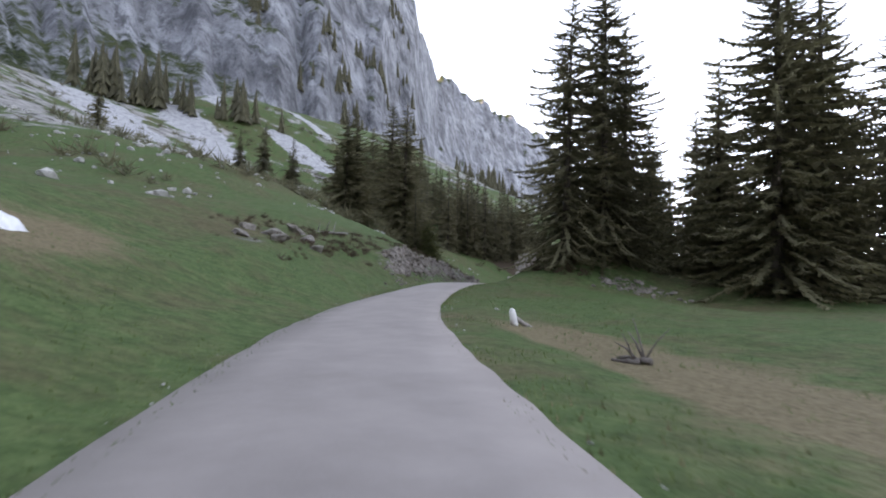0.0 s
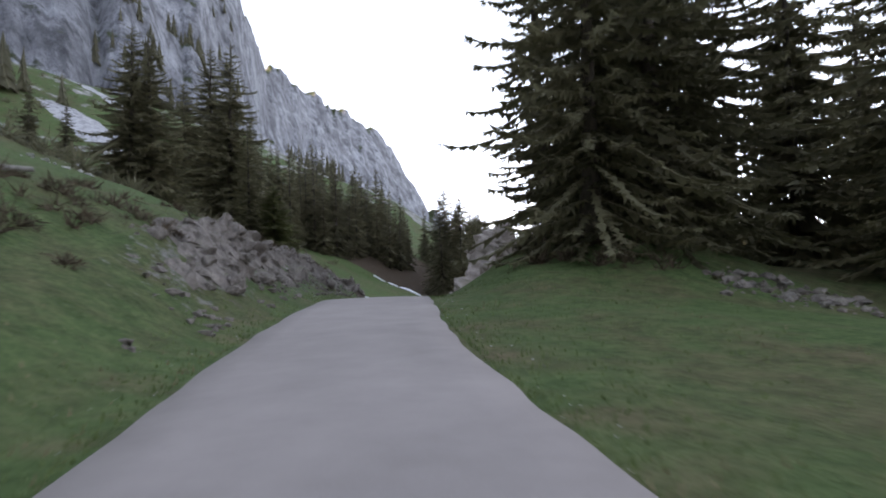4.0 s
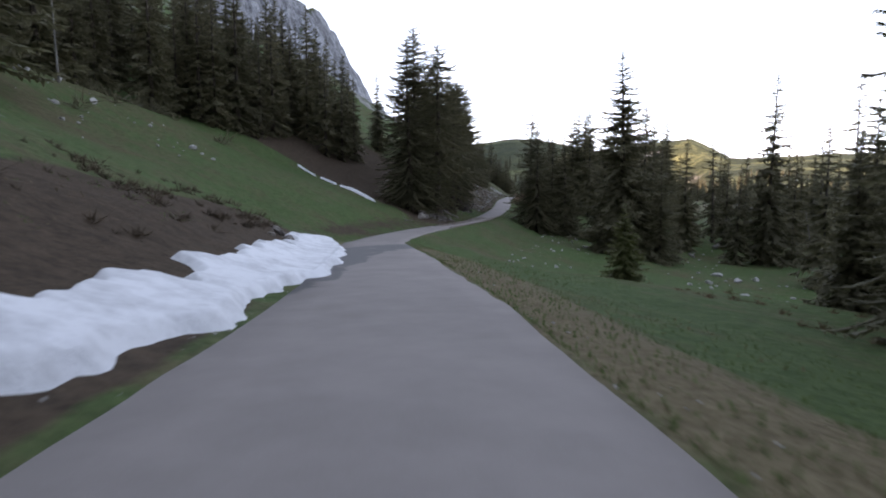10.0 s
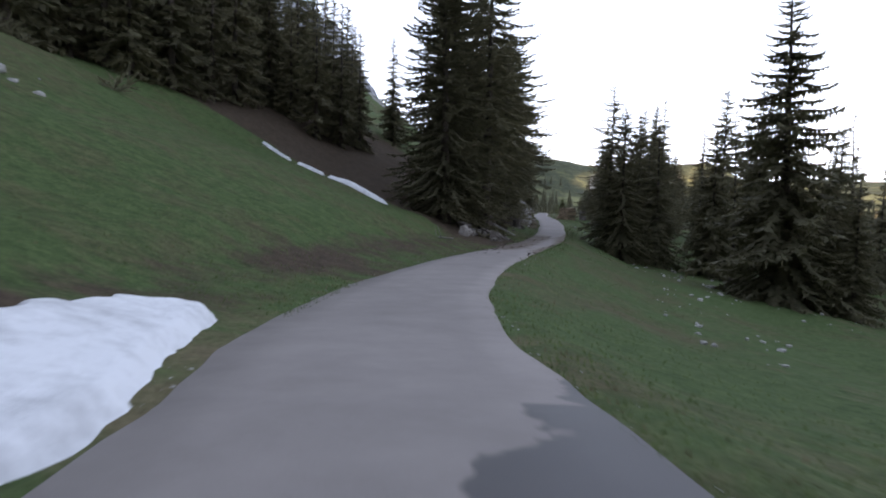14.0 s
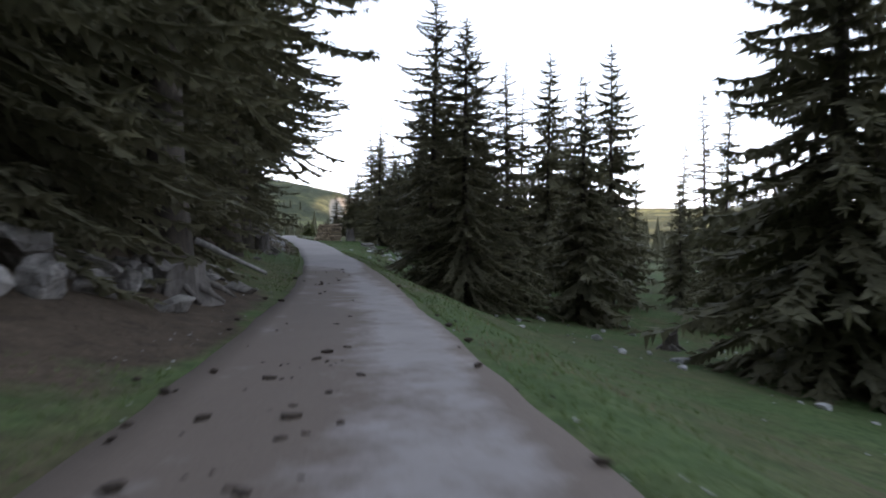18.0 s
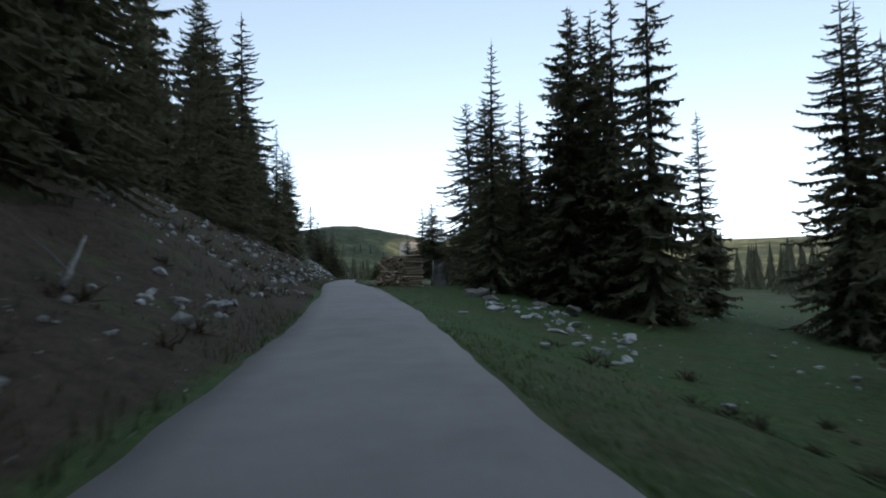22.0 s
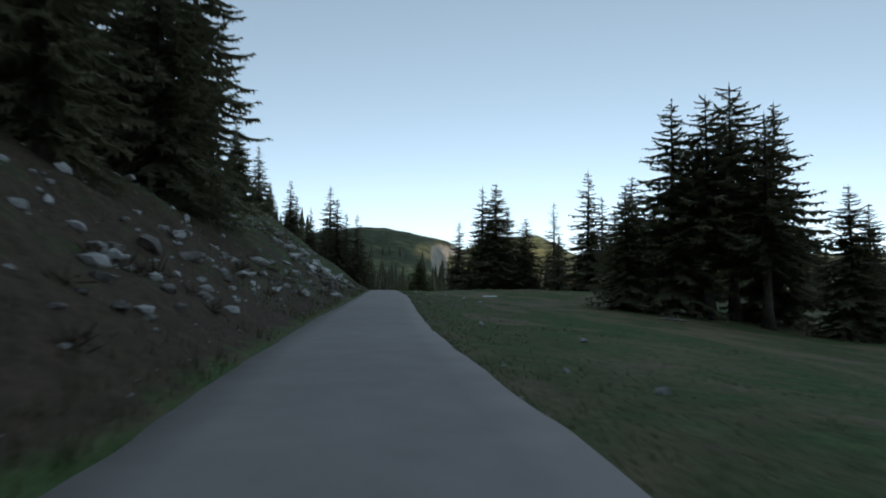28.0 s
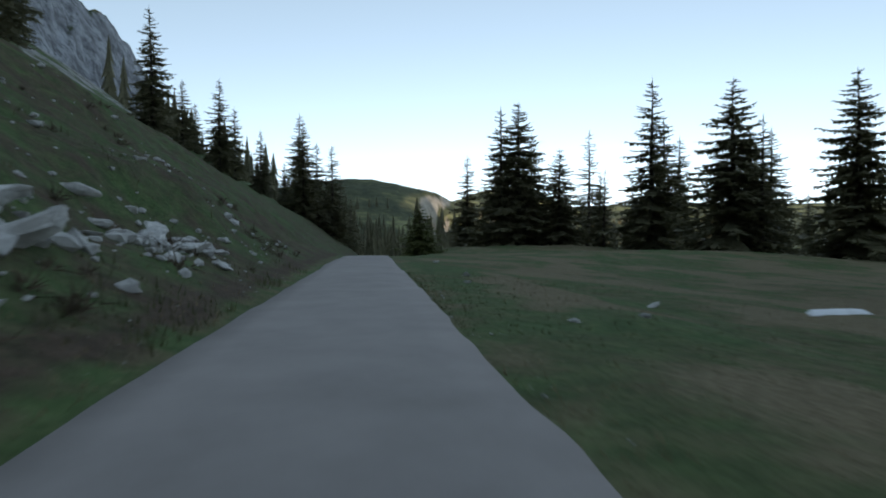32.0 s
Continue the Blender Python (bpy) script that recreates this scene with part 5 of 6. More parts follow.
boulders([(135.9, -2.7, 0.5), (141.8, -3.0, 0.35), (142.2, -3.6, 0.5), (143.4, -3.3, 0.3), (136.0, -4.6, 0.95), (137.4, -4.4, 0.8), (139.0, -4.2, 0.75), (140.3, -2.5, 0.42), (138.2, -2.7, 0.30), (139.3, -3.2, 0.55), (138.5, -3.9, 0.6), (140.9, -3.4, 0.45), (137.0, -3.5, 0.4), (142.6, -3.4, 0.35), (143.2, -4.1, 0.42), (144.6, -4.6, 0.42), (136.4, -4.2, 0.5),
          (158.6, -3.3, 0.4), (160.2, -3.1, 0.4), (160.8, -3.6, 0.35), (157.4, -3.8, 0.3), (156.0, -3.6, 0.3), (152.0, -3.3, 0.2)],
         "grey rock beside the road under the trees", "rocks under the old spruces", GREYS)
TALL_ROCKS = [rock_mesh("boulder", 260 + k, (0.8, 0.6, 0.95 - 0.15 * k), M_ROCK, 3, 24, 0.34) for k in range(3)]
MOUND_ROCKS = [rock_mesh("boulder", 270 + k, (0.9, 0.6, 0.6), M_CRAG, 3, 20, 0.3) for k in range(3)]
boulders([(133.0, -4.0, 0.75), (134.6, -3.9, 0.65), (135.6, -3.7, 0.6), (136.4, -3.5, 0.4)], "tall angular grey rock at the road's edge under the boughs", "rocks under the old spruces", TALL_ROCKS)
boulders([(u + 3.4, v + 1.7, s) for u, v, s in [(37.4, 8.6, 0.3), (37.0, 9.4, 0.26), (36.4, 8.9, 0.22), (38.0, 9.8, 0.3), (36.7, 10.2, 0.2), (37.6, 10.6, 0.26), (38.6, 9.0, 0.28), (36.1, 9.7, 0.17), (37.9, 11.4, 0.26), (38.8, 10.4, 0.3), (36.9, 8.1, 0.18), (38.3, 12.1, 0.24)]],
         "grey broken rock at the foot of the spruces", "broken rocks by the spruces", GREYS, start=1)

boulders([(27.4, -6.0, 0.6), (24.6, -7.2, 0.7), (26.0, -8.0, 0.8), (28.6, -7.0, 0.6), (30.0, -8.4, 0.7), (23.0, -8.6, 0.6), (25.2, -9.2, 0.7)],
         "grey rock breaking through the green bank", "rocks in the green bank", GREYS)
boulders([(52.2, 5.3, 0.4), (53.0, 6.0, 0.3), (51.2, 5.6, 0.35), (50.4, 5.4, 0.3), (53.8, 5.4, 0.3), (54.4, 6.2, 0.25), (51.6, 6.6, 0.25), (49.8, 6.0, 0.3), (55.2, 5.6, 0.22)], "pinkish grey rock breaking through the dry grass", "rocks above the outcrop", MOUND_ROCKS, by=0.8)
boulders([(90.6, -3.8, 0.34), (91.3, -4.2, 0.42), (92.0, -4.5, 0.36), (90.2, -4.4, 0.3), (92.9, -4.7, 0.3), (94.4, -3.8, 0.16), (88.6, -3.0, 0.12)],
         "dark grey rock melting out of the snow", "rocks in the snow", GREYS, start=3)
boulders([(284.4, 7.3, 0.3), (279.8, 3.6, 0.12), (302.7, 3.8, 0.25)], "flat white stone in the grass", "small stones by the road", SLABS)
boulders([(63.4, -2.9, 0.22), (57, 2.9, 0.10), (61, 3.6, 0.12), (64.2, -3.3, 0.12), (280.6, 5.2, 0.16), (276.0, 7.5, 0.18), (291.0, 3.6, 0.2), (288.0, 3.2, 0.16),
          (132.9, 28.4, 0.8), (19.9, 3.6, 0.13), (16.5, 4.1, 0.10), (236.5, 3.6, 0.16), (243.0, 5.0, 0.14), (238.0, 2.9, 0.1)],
         "small white stone beside the road", "small stones by the road", start=4)


def cells(p, seed):
    """Broken blocks: for each place the block's chance number and the distance to its joint."""
    base = np.floor(p)
    best, second, chance = np.full(len(p), 9.0), np.full(len(p), 9.0), np.zeros(len(p))
    for dx in (-1, 0, 1):
        for dy in (-1, 0, 1):
            for dz in (-1, 0, 1):
                c = base + (dx, dy, dz)
                k = c[:, 2] * 57 + 11
                j = np.stack([_hash(c[:, 0] + k, c[:, 1], seed + n) for n in range(3)], -1)
                dist = np.linalg.norm(c + 0.1 + 0.8 * j - p, axis=1)
                near = dist < best
                second = np.where(near, best, np.minimum(second, dist))
                chance = np.where(near, _hash(c[:, 0] + k, c[:, 1], seed + 9), chance)
                best = np.minimum(best, dist)
    return chance, second - best


def crag(name, seed, us, across, foot, top, mat, label, category, amp, cover=-9.0, blocks=0, flat=True, size=1.0):
    """A fractured rock face that leans back from the road: foot and top give e and height along u."""
    u, s = np.meshgrid(us, across, indexing="ij")
    f0, f1 = foot(u), top(u)
    e = f0[0] + (f1[0] - f0[0]) * s
    rise = np.clip(s, 0, 1) ** 0.62
    z = road_z(u) + f0[1] + (f1[1] - f0[1]) * rise
    p = np.stack([u + 0.35 * z, e, z * 1.5 - 0.25 * u], -1).reshape(-1, 3)
    c1, g1 = (v.reshape(u.shape) for v in cells(p / (1.35 * size), seed))
    c2, g2 = (v.reshape(u.shape) for v in cells(p / (0.62 * size) + 5, seed + 3))
    c3, g3 = (v.reshape(u.shape) for v in cells(p / 0.27 + 9, seed + 5))
    fold = fbm(u / 2.6 + z * 0.4, z / 2.0 + e * 0.3, 4, seed, True) - 0.55
    push = amp * (0.8 * fold + 1.0 * (c1 - 0.5) + 0.5 * (c2 - 0.5) + 0.22 * (c3 - 0.5)) - amp * (0.35 * smooth(0.12, 0, g1) + 0.2 * smooth(0.15, 0, g2))
    push = push * smooth(0, 0.08, s) * (1 - 0.6 * smooth(0.8, 1.0, s))
    sign = float(np.sign(np.mean(f0[0])))
    e = e - sign * push
    z = z + 0.45 * push
    ends = smooth(us[0], us[0] + 2.0, u) * (1 - smooth(us[-1] - 2.0, us[-1], u))
    patch = 1.5 * (fbm(u / 1.5, s * 4.0, 4, seed + 11) - 0.5)
    z = np.where(s < 0.02, z, np.maximum(z, ground_z(u, e) + cover + patch + 0.5 * push - 0.8 * smooth(0.85, 1.08, s)))
    z = z * ends + (np.minimum(z, ground_z(u, e) - 0.5)) * (1 - ends)
    x, y = xy(u, e)
    faces = grid_faces(len(us), len(across))
    thing = empty(name, Matrix.Identity(4), label, category)
    step = max(1, (len(us) - 1) // 4)
    co = np.stack([x, y, z], -1)
    for k in range(0, len(us) - 1, step):
        piece = co[k:k + step + 1]
        if len(piece) < 2:
            continue
        faces = grid_faces(len(piece), len(across))
        part("rock_face", quads_mesh("rock_face", piece.reshape(-1, 3), faces if sign < 0 else faces[:, ::-1], mat, flat=flat), thing)
    g = random.Random(seed)
    for n in range(blocks):
        i, j = g.randrange(6, len(us) - 6), int(len(across) * g.uniform(0.1, 0.8))
        q = co[i, j]
        size = g.uniform(0.12, 0.27) * (1.6 if g.random() < 0.25 else 1.0)
        part("block", g.choice(CRAG_BLOCKS[mat.name]), thing, m=pose(*q, g.uniform(-25, 25), g.uniform(-25, 25), g.uniform(0, 360)) @ Matrix.Scale(size, 4))
    return thing


CRAG_BLOCKS = {m.name: [rock_mesh("block", 340 + k, (1.0, 0.8, 0.55 + 0.1 * k), m, 2, 9 + k, 0.14) for k in range(4)] for m in (M_CRAG, M_BANK)}
crag("rock_outcrop", 300, np.arange(44.0, 54.0, 0.08), np.linspace(-0.12, 1.2, 60),
     lambda u: (2.95 + 0.7 * smooth(47, 43, u) + 0.8 * smooth(50.5, 54, u), -0.25 + 0 * u),
     lambda u: (4.6 + 0.5 * smooth(46, 42, u) + 0.5 * smooth(50.5, 54, u), 0.62 + 2.1 * np.exp(-(((u - 46.6) / 1.9) ** 2)) + 0.35 * smooth(49.6, 50.6, u)),
     M_CRAG, "pinkish grey rock outcrop with cracks and grassy top beside the road", "rock outcrop", 0.6, -0.5, blocks=16, flat=False, size=1.4)
crag("rock_bank", 320, np.arange(32.5, 66.3, 0.11), np.linspace(-0.15, 1.12, 52),
     lambda u: (-2.45 - 0.35 * vnoise(u / 3.0, u * 0, 5), -0.1 + 0 * u),
     lambda u: (-4.9 + 0.9 * smooth(44, 52, u) + 0.9 * smooth(57.5, 61, u) - 0.6 * vnoise(u / 4.0, u * 0, 6), 0.3 + 1.0 * smooth(31, 40, u) * (0.75 + 0.5 * vnoise(u / 5.0, u * 0, 7)) + 0.35 * smooth(50, 60, u)),
     M_BANK, "brown-grey fractured rock bank cut along the road", "rock bank", 0.42, 0.0, blocks=150)


crag("rock_ledge", 360, np.arange(262.0, 274.5, 0.11), np.linspace(-0.15, 1.12, 34),
     lambda u: (-2.5 - 0.5 * vnoise(u / 2.5, u * 0, 15), -0.1 + 0 * u),
     lambda u: (-4.2 - 0.5 * vnoise(u / 3.0, u * 0, 16), 0.65 + 0.5 * vnoise(u / 3.5, u * 0, 17)),
     M_BANK, "low broken ledge of brown-grey rock in the bank", "rock ledge", 0.42, -0.15, blocks=50)


def stones(name, spots, seed, mat, label, low, high, flatness=0.6):
    """Loose stones, too many to count, as one heap of small angular pieces."""
    g = np.random.default_rng(seed)
    base = []
    for k in range(6):
        bm = bmesh.new()
        bmesh.ops.create_icosphere(bm, subdivisions=1, radius=1.0)
        v = np.array([p.co[:] for p in bm.verts]) * g.uniform(0.6, 1.25, (len(bm.verts), 1))
        f = np.array([[q.index for q in face.verts] for face in bm.faces])
        bm.free()
        base.append((v, f))
    vs, fs, n = [], [], 0
    for x, y, z in spots:
        v, f = base[g.integers(6)]
        a = g.uniform(0, 6.28)
        s = low + (high - low) * g.random() ** 3
        r = np.array([[math.cos(a), -math.sin(a), 0], [math.sin(a), math.cos(a), 0], [0, 0, 1]])
        vs.append((v * np.array([s, s * g.uniform(0.5, 0.9), s * flatness]) * g.uniform(0.8, 1.1)) @ r.T + (x, y, z + s * 0.15))
        fs.append(f + n)
        n += len(v)
    me = quads_mesh(name, np.concatenate(vs), np.concatenate(fs), mat, flat=True)
    return tagged(new(name, me), label, "stones", kind="stuff")


def strewn(count, u0, u1, e0, e1, seed, clump=0.45):
    g = np.random.default_rng(seed)
    u, e = g.uniform(u0, u1, count * 5), e0 + (e1 - e0) * g.random(count * 5) ** 1.3
    ok = (fbm(u / 2.2, e / 2.2, 3, seed) > clump)
    u, e = u[ok][:count], e[ok][:count]
    x, y = xy(u, e)
    return np.stack([x, y, ground_z(u, e)], -1)


stones("scree", strewn(1300, 166, 300, -2.7, -13, 11), 12, M_SCREE, "loose pale stones strewn over the dark bank", 0.03, 0.24)
def heap(count, u, e, ru, re, seed):
    g = np.random.default_rng(seed)
    uu, ee = g.normal(u, ru, count), g.normal(e, re, count)
    x, y = xy(uu, ee)
    return np.stack([x, y, ground_z(uu, ee)], -1)


stones("boulder_rubble", np.concatenate([heap(110, 285.8, -4.0, 1.2, 0.6, 71), heap(60, 280.5, -4.4, 1.6, 0.6, 70), heap(60, 277.5, -4.9, 0.9, 0.6, 72), heap(60, 268.5, -5.2, 3.0, 1.2, 73), heap(30, 241, -5.2, 2.5, 1.2, 74), heap(30, 231, -5.0, 2.5, 1.0, 75),
       heap(35, 251, -5.0, 3.0, 1.2, 76), heap(70, 193, 10.2, 4.0, 1.2, 77), heap(40, 187, -6.0, 3.0, 1.0, 78), heap(30, 206, -5.6, 4.0, 0.9, 80)]),
       81, M_SCREE, "white broken stones heaped round the boulders", 0.05, 0.34)
stones("broken_rock", heap(150, 40.8, 11.4, 0.9, 1.2, 79), 82, M_BANK, "brown-grey broken rock heaped at the foot of the spruces", 0.06, 0.3)
stones("rubble", strewn(900, 30, 62, -2.1, -3.6, 13, 0.35), 14, M_BANK, "grey rubble at the foot of the rock bank", 0.02, 0.16)
stones("crag_rubble", strewn(110, 43, 55, 2.4, 3.6, 15, 0.3), 16, M_BANK, "brown-grey rubble at the foot of the outcrop", 0.02, 0.09)
stones("slope_stones", strewn(700, -10, 120, -16, -70, 17, 0.5), 18, M_SCREE, "pale stones scattered on the upper slope", 0.08, 0.7)
stones("meadow_stones", strewn(420, 110, 210, 8, 40, 19, 0.5), 20, M_SCREE, "pale stones scattered in the lower meadow", 0.04, 0.3)
stones("verge_gravel", np.concatenate([strewn(1100, -5, 290, -1.55, -2.3, 21, 0.4), strewn(900, -5, 290, 1.55, 2.2, 23, 0.42)]), 22, M_SCREE, "fine gravel and crumbs along the road's edges", 0.008, 0.035)


# ---- snow ----
def snow_patch(name, us, lo, hi, thick, label, seed, edge=0.35, bend=None):
    """A melting sheet that lies on the ground between two ragged edges."""
    across = np.linspace(0, 1, 40)
    u, s = np.meshgrid(us, across, indexing="ij")
    rag = lambda k, w: w * (fbm(u / 1.1, u * 0 + k, 4, seed + int(k)) - 0.5)
    a, b = lo(u) + rag(3.0, 1.3), hi(u) + 0.9 * (fbm(u / 1.6, u * 0 + 9, 5, seed + 9) - 0.5)
    e = a + (b - a) * s
    u2 = u + 0.35 * (fbm(e / 0.7, u / 0.7, 3, seed + 5) - 0.5)
    u2 = u2 + bend(e) if bend else u2
    rim = np.minimum(s, 1 - s) * np.abs(b - a)
    ends = np.minimum(u - us[0], us[-1] - u)
    h = thick * smooth(0, edge, np.minimum(rim, ends)) * (0.75 + 0.5 * fbm(u / 0.9, e / 0.9, 3, seed)) - 0.05
    road_side = smooth(1.5, 1.8, np.abs(e))
    z = np.maximum(ground_z(u2, e), (road_z(u2) + 0.03) * (1 - road_side) + (road_z(u2) - 0.2) * road_side) + h
    x, y = xy(u2, e)
    me = quads_mesh(name, np.stack([x, y, z], -1).reshape(-1, 3), grid_faces(len(us), len(across))[:, ::-1], M_SNOW)
    return tagged(new(name, me), label, "snow")


snow_patch("snow_patch", np.arange(67.0, 102.6, 0.16), lambda u: -3.6 - 0.6 * smooth(88, 95, u) + 0.9 * smooth(71, 67, u) + 1.2 * smooth(99.5, 103, u),
           lambda u: np.interp(u, [66.5, 69, 75, 78, 86, 90, 93, 97, 102.6], [-2.6, -2.1, -1.75, -1.3, -1.15, -1.5, -1.75, -1.95, -2.6]), 0.24, "melting patch of old white snow beside the road", 500)
STRIP = lambda e: np.interp(e, [-20.0, -16.5, -13.2, -9.7], [138.0, 136.5, 135.1, 133.7])
snow_patch("snow_strip", np.arange(-0.5, 0.51, 0.1), lambda u: -13.4 + 0.9 * u, lambda u: -9.5 - 1.2 * u, 0.26, "narrow strip of old snow along the wood's edge", 510, 0.2, STRIP)
snow_patch("snow_strip", np.arange(-0.25, 0.26, 0.05), lambda u: -16.4 + 0 * u, lambda u: -14.1 + 0 * u, 0.24, "thin strip of old snow along the wood's edge", 511, 0.15, STRIP)
snow_patch("snow_strip", np.arange(-0.22, 0.23, 0.05), lambda u: -19.6 + 0 * u, lambda u: -17.2 + 0 * u, 0.24, "thin strip of old snow along the wood's edge", 512, 0.15, STRIP)
snow_patch("snow_remnant", np.arange(7.4, 9.4, 0.1), lambda u: -9.4 + 0 * u, lambda u: -8.0 + 0 * u, 0.30, "last heap of snow on the brown grass", 514)
snow_patch("snow_remnant", np.arange(280.3, 280.75, 0.05), lambda u: 8.9 + 0 * u, lambda u: 9.7 + 0 * u, 0.08, "small remnant of snow in the grass", 516, 0.10)


# ---- wood by the road ----
def split_log(name, seed, length, r):
    g = random.Random(seed)
    n = g.choice((3, 3, 4, 4, 5))
    ring = [(r * g.uniform(0.75, 1.15) * math.cos(6.283 * j / n + 0.4), r * g.uniform(0.75, 1.15) * math.sin(6.283 * j / n + 0.4)) for j in range(n)]
    verts, faces = [], []
    for k in range(4):
        f = k / 3
        for y, z in ring:
            verts.append(((f - 0.5) * length, y * g.uniform(0.93, 1.06), z * g.uniform(0.93, 1.06) + 0.02 * math.sin(f * 3 + seed)))
    for k in range(3):
        for j in range(n):
            faces.append((k * n + j, k * n + (j + 1) % n, (k + 1) * n + (j + 1) % n, (k + 1) * n + j))
    faces += [tuple(reversed(range(n))), tuple(3 * n + j for j in range(n))]
    me = mesh_of(name, verts, faces, M_CUT, True)
    me.materials.append(M_CUT_BARK)
    for p in me.polygons:
        if p.index % n == 0 and p.index < 3 * n:
            p.material_index = 1
    return me


def build_firewood():
    x, y, z = spot(206.6, 4.05)
    # logs lie across the road's direction; the stack runs along it, with a lower, slipped heap before its side
    base = empty("firewood_stack", pose(x, y, z, 0, 0, -10), "tall stack of split brown firewood logs on the grass", "firewood stack")
    logs = [split_log("log", 400 + k, 1.0, 0.10) for k in range(12)]
    planks = [split_log("log", 430 + k, 1.3, 0.085) for k in range(5)]
    g = random.Random(9)
    level = 0.09
    while level < 2.0:
        along, end = g.uniform(0, 0.1), 5.3 + g.uniform(-0.15, 0.15)
        while along < end:
            k = g.uniform(0.7, 1.3)
            near = along < 0.45
            m = pose((0.72 if near else 0.66) + g.uniform(-0.12, 0.12), along, level + g.uniform(-0.03, 0.03), g.uniform(0, 360), g.uniform(-3, 3), g.uniform(-8, 8)) @ Matrix.Scale(k, 4)
            part("log", g.choice(planks if near else logs), base, m=m)
            along += 0.17 * k
        level += 0.15
    for k in range(30):
        m = pose(0.65 + g.uniform(-0.25, 0.25), g.uniform(0.05, 5.0), 2.05 + g.uniform(-0.03, 0.10), g.uniform(0, 360), g.uniform(-6, 6), g.uniform(-35, 35))
        part("log", g.choice(logs + planks), base, m=m)
    level = 0.09
    while level < 1.12:
        along, end = 0.25 + 0.25 * level, 3.9 - 0.5 * level
        while along < end:
            k = g.uniform(0.75, 1.3)
            m = pose(0.42 - 0.25 * along + 0.3 * level + g.uniform(-0.1, 0.1), along, level + g.uniform(-0.03, 0.03), g.uniform(0, 360), g.uniform(-7, 7), g.uniform(-18, 18)) @ Matrix.Scale(k, 4)
            part("log", g.choice(logs), base, m=m)
            along += 0.18 * k
        level += 0.15
    return base


build_firewood()
boulder(206.3, 5.2, 0.16, 3, "white stone at the foot of the firewood", "small stones by the road")


def support_pole(u, e, h, lean, label):
    g = random.Random(17)
    x, y, z = spot(u, e)
    ob = empty("support_pole", pose(x, y, z - 0.15, lean, 0, 20), label, "pole")
    part("pole", mesh_of("pole", *tube([(0, 0, 0), (0.01, 0, h * 0.5), (0.03, 0.01, h)], [0.045, 0.04, 0.035], 8, g, 0.08), M_GREYWOOD), ob)
    return ob


def stump_mesh(seed, h, r, mat):
    """A broken stump with flaring roots and a splintered top."""
    g = random.Random(seed)
    n, rings = 18, 7
    verts, faces = [], []
    lobe = [g.uniform(0.88, 1.14) for _ in range(n)]
    tear = [0.92 + 0.10 * math.sin(j * 0.7 + seed) + g.uniform(-0.10, 0.08) for j in range(n)]
    for k in range(rings):
        f = k / (rings - 1)
        flare = 1 + 0.6 * (1 - f) ** 3
        for j in range(n):
            a = 6.283 * j / n
            rr = r * flare * (1 + (lobe[j] - 1) * (1.4 - f)) * g.uniform(0.95, 1.05)
            verts.append((rr * math.cos(a), rr * math.sin(a), -0.15 + (h * tear[j] + 0.15) * f))
    for k in range(rings - 1):
        for j in range(n):
            faces.append((k * n + j, k * n + (j + 1) % n, (k + 1) * n + (j + 1) % n, (k + 1) * n + j))
    verts.append((0, 0, h * 0.72))
    faces += [((rings - 1) * n + j, (rings - 1) * n + (j + 1) % n, len(verts) - 1) for j in range(n)]
    return mesh_of("stump", verts, faces, mat, True)


def root_mesh(seed, reach, r):
    g = random.Random(seed)
    a, d = g.uniform(0, 6.283), g.uniform(0.6, 1.0) * reach
    path = [(0, 0, 0.45 * g.uniform(0.6, 1)), (0.3 * d * math.cos(a), 0.3 * d * math.sin(a), 0.32), (0.65 * d * math.cos(a + 0.3), 0.65 * d * math.sin(a + 0.3), 0.14), (d * math.cos(a + 0.5), d * math.sin(a + 0.5), -0.08)]
    return mesh_of("root", *tube(path, [r, r * 0.8, r * 0.55, r * 0.25], 7, g, 0.2), M_STUMP)


def stump(u, e, h, r, seed, label, roots=True, dark=False):
    x, y, z = spot(u, e)
    ob = empty("tree_stump", pose(x, y, z, 0, 0, seed * 40), label, "tree stump")
    part("stump", stump_mesh(seed, h, r, M_BARK if dark else M_STUMP), ob)
    if roots:
        for k in range(7):
            part("root", root_mesh(seed * 10 + k, 1.1, 0.11), ob)
    return ob


support_pole(206.7, 6.02, 1.9, 4, "thin grey pole that props the end of the firewood stack")
stump(207.6, 6.7, 1.75, 0.46, 26, "tall weathered grey tree stump beside the firewood", False)
stump(137.6, -3.0, 0.62, 0.42, 22, "grey stump with bare roots at the road's edge")
stump(159.4, -3.6, 0.95, 0.36, 23, "torn grey root stump above the road")
stump(150.5, 17.0, 1.05, 0.33, 24, "dark rotten root stump in the meadow", dark=True)
stump(138.8, -4.0, 0.35, 0.22, 25, "low grey stump among stones")


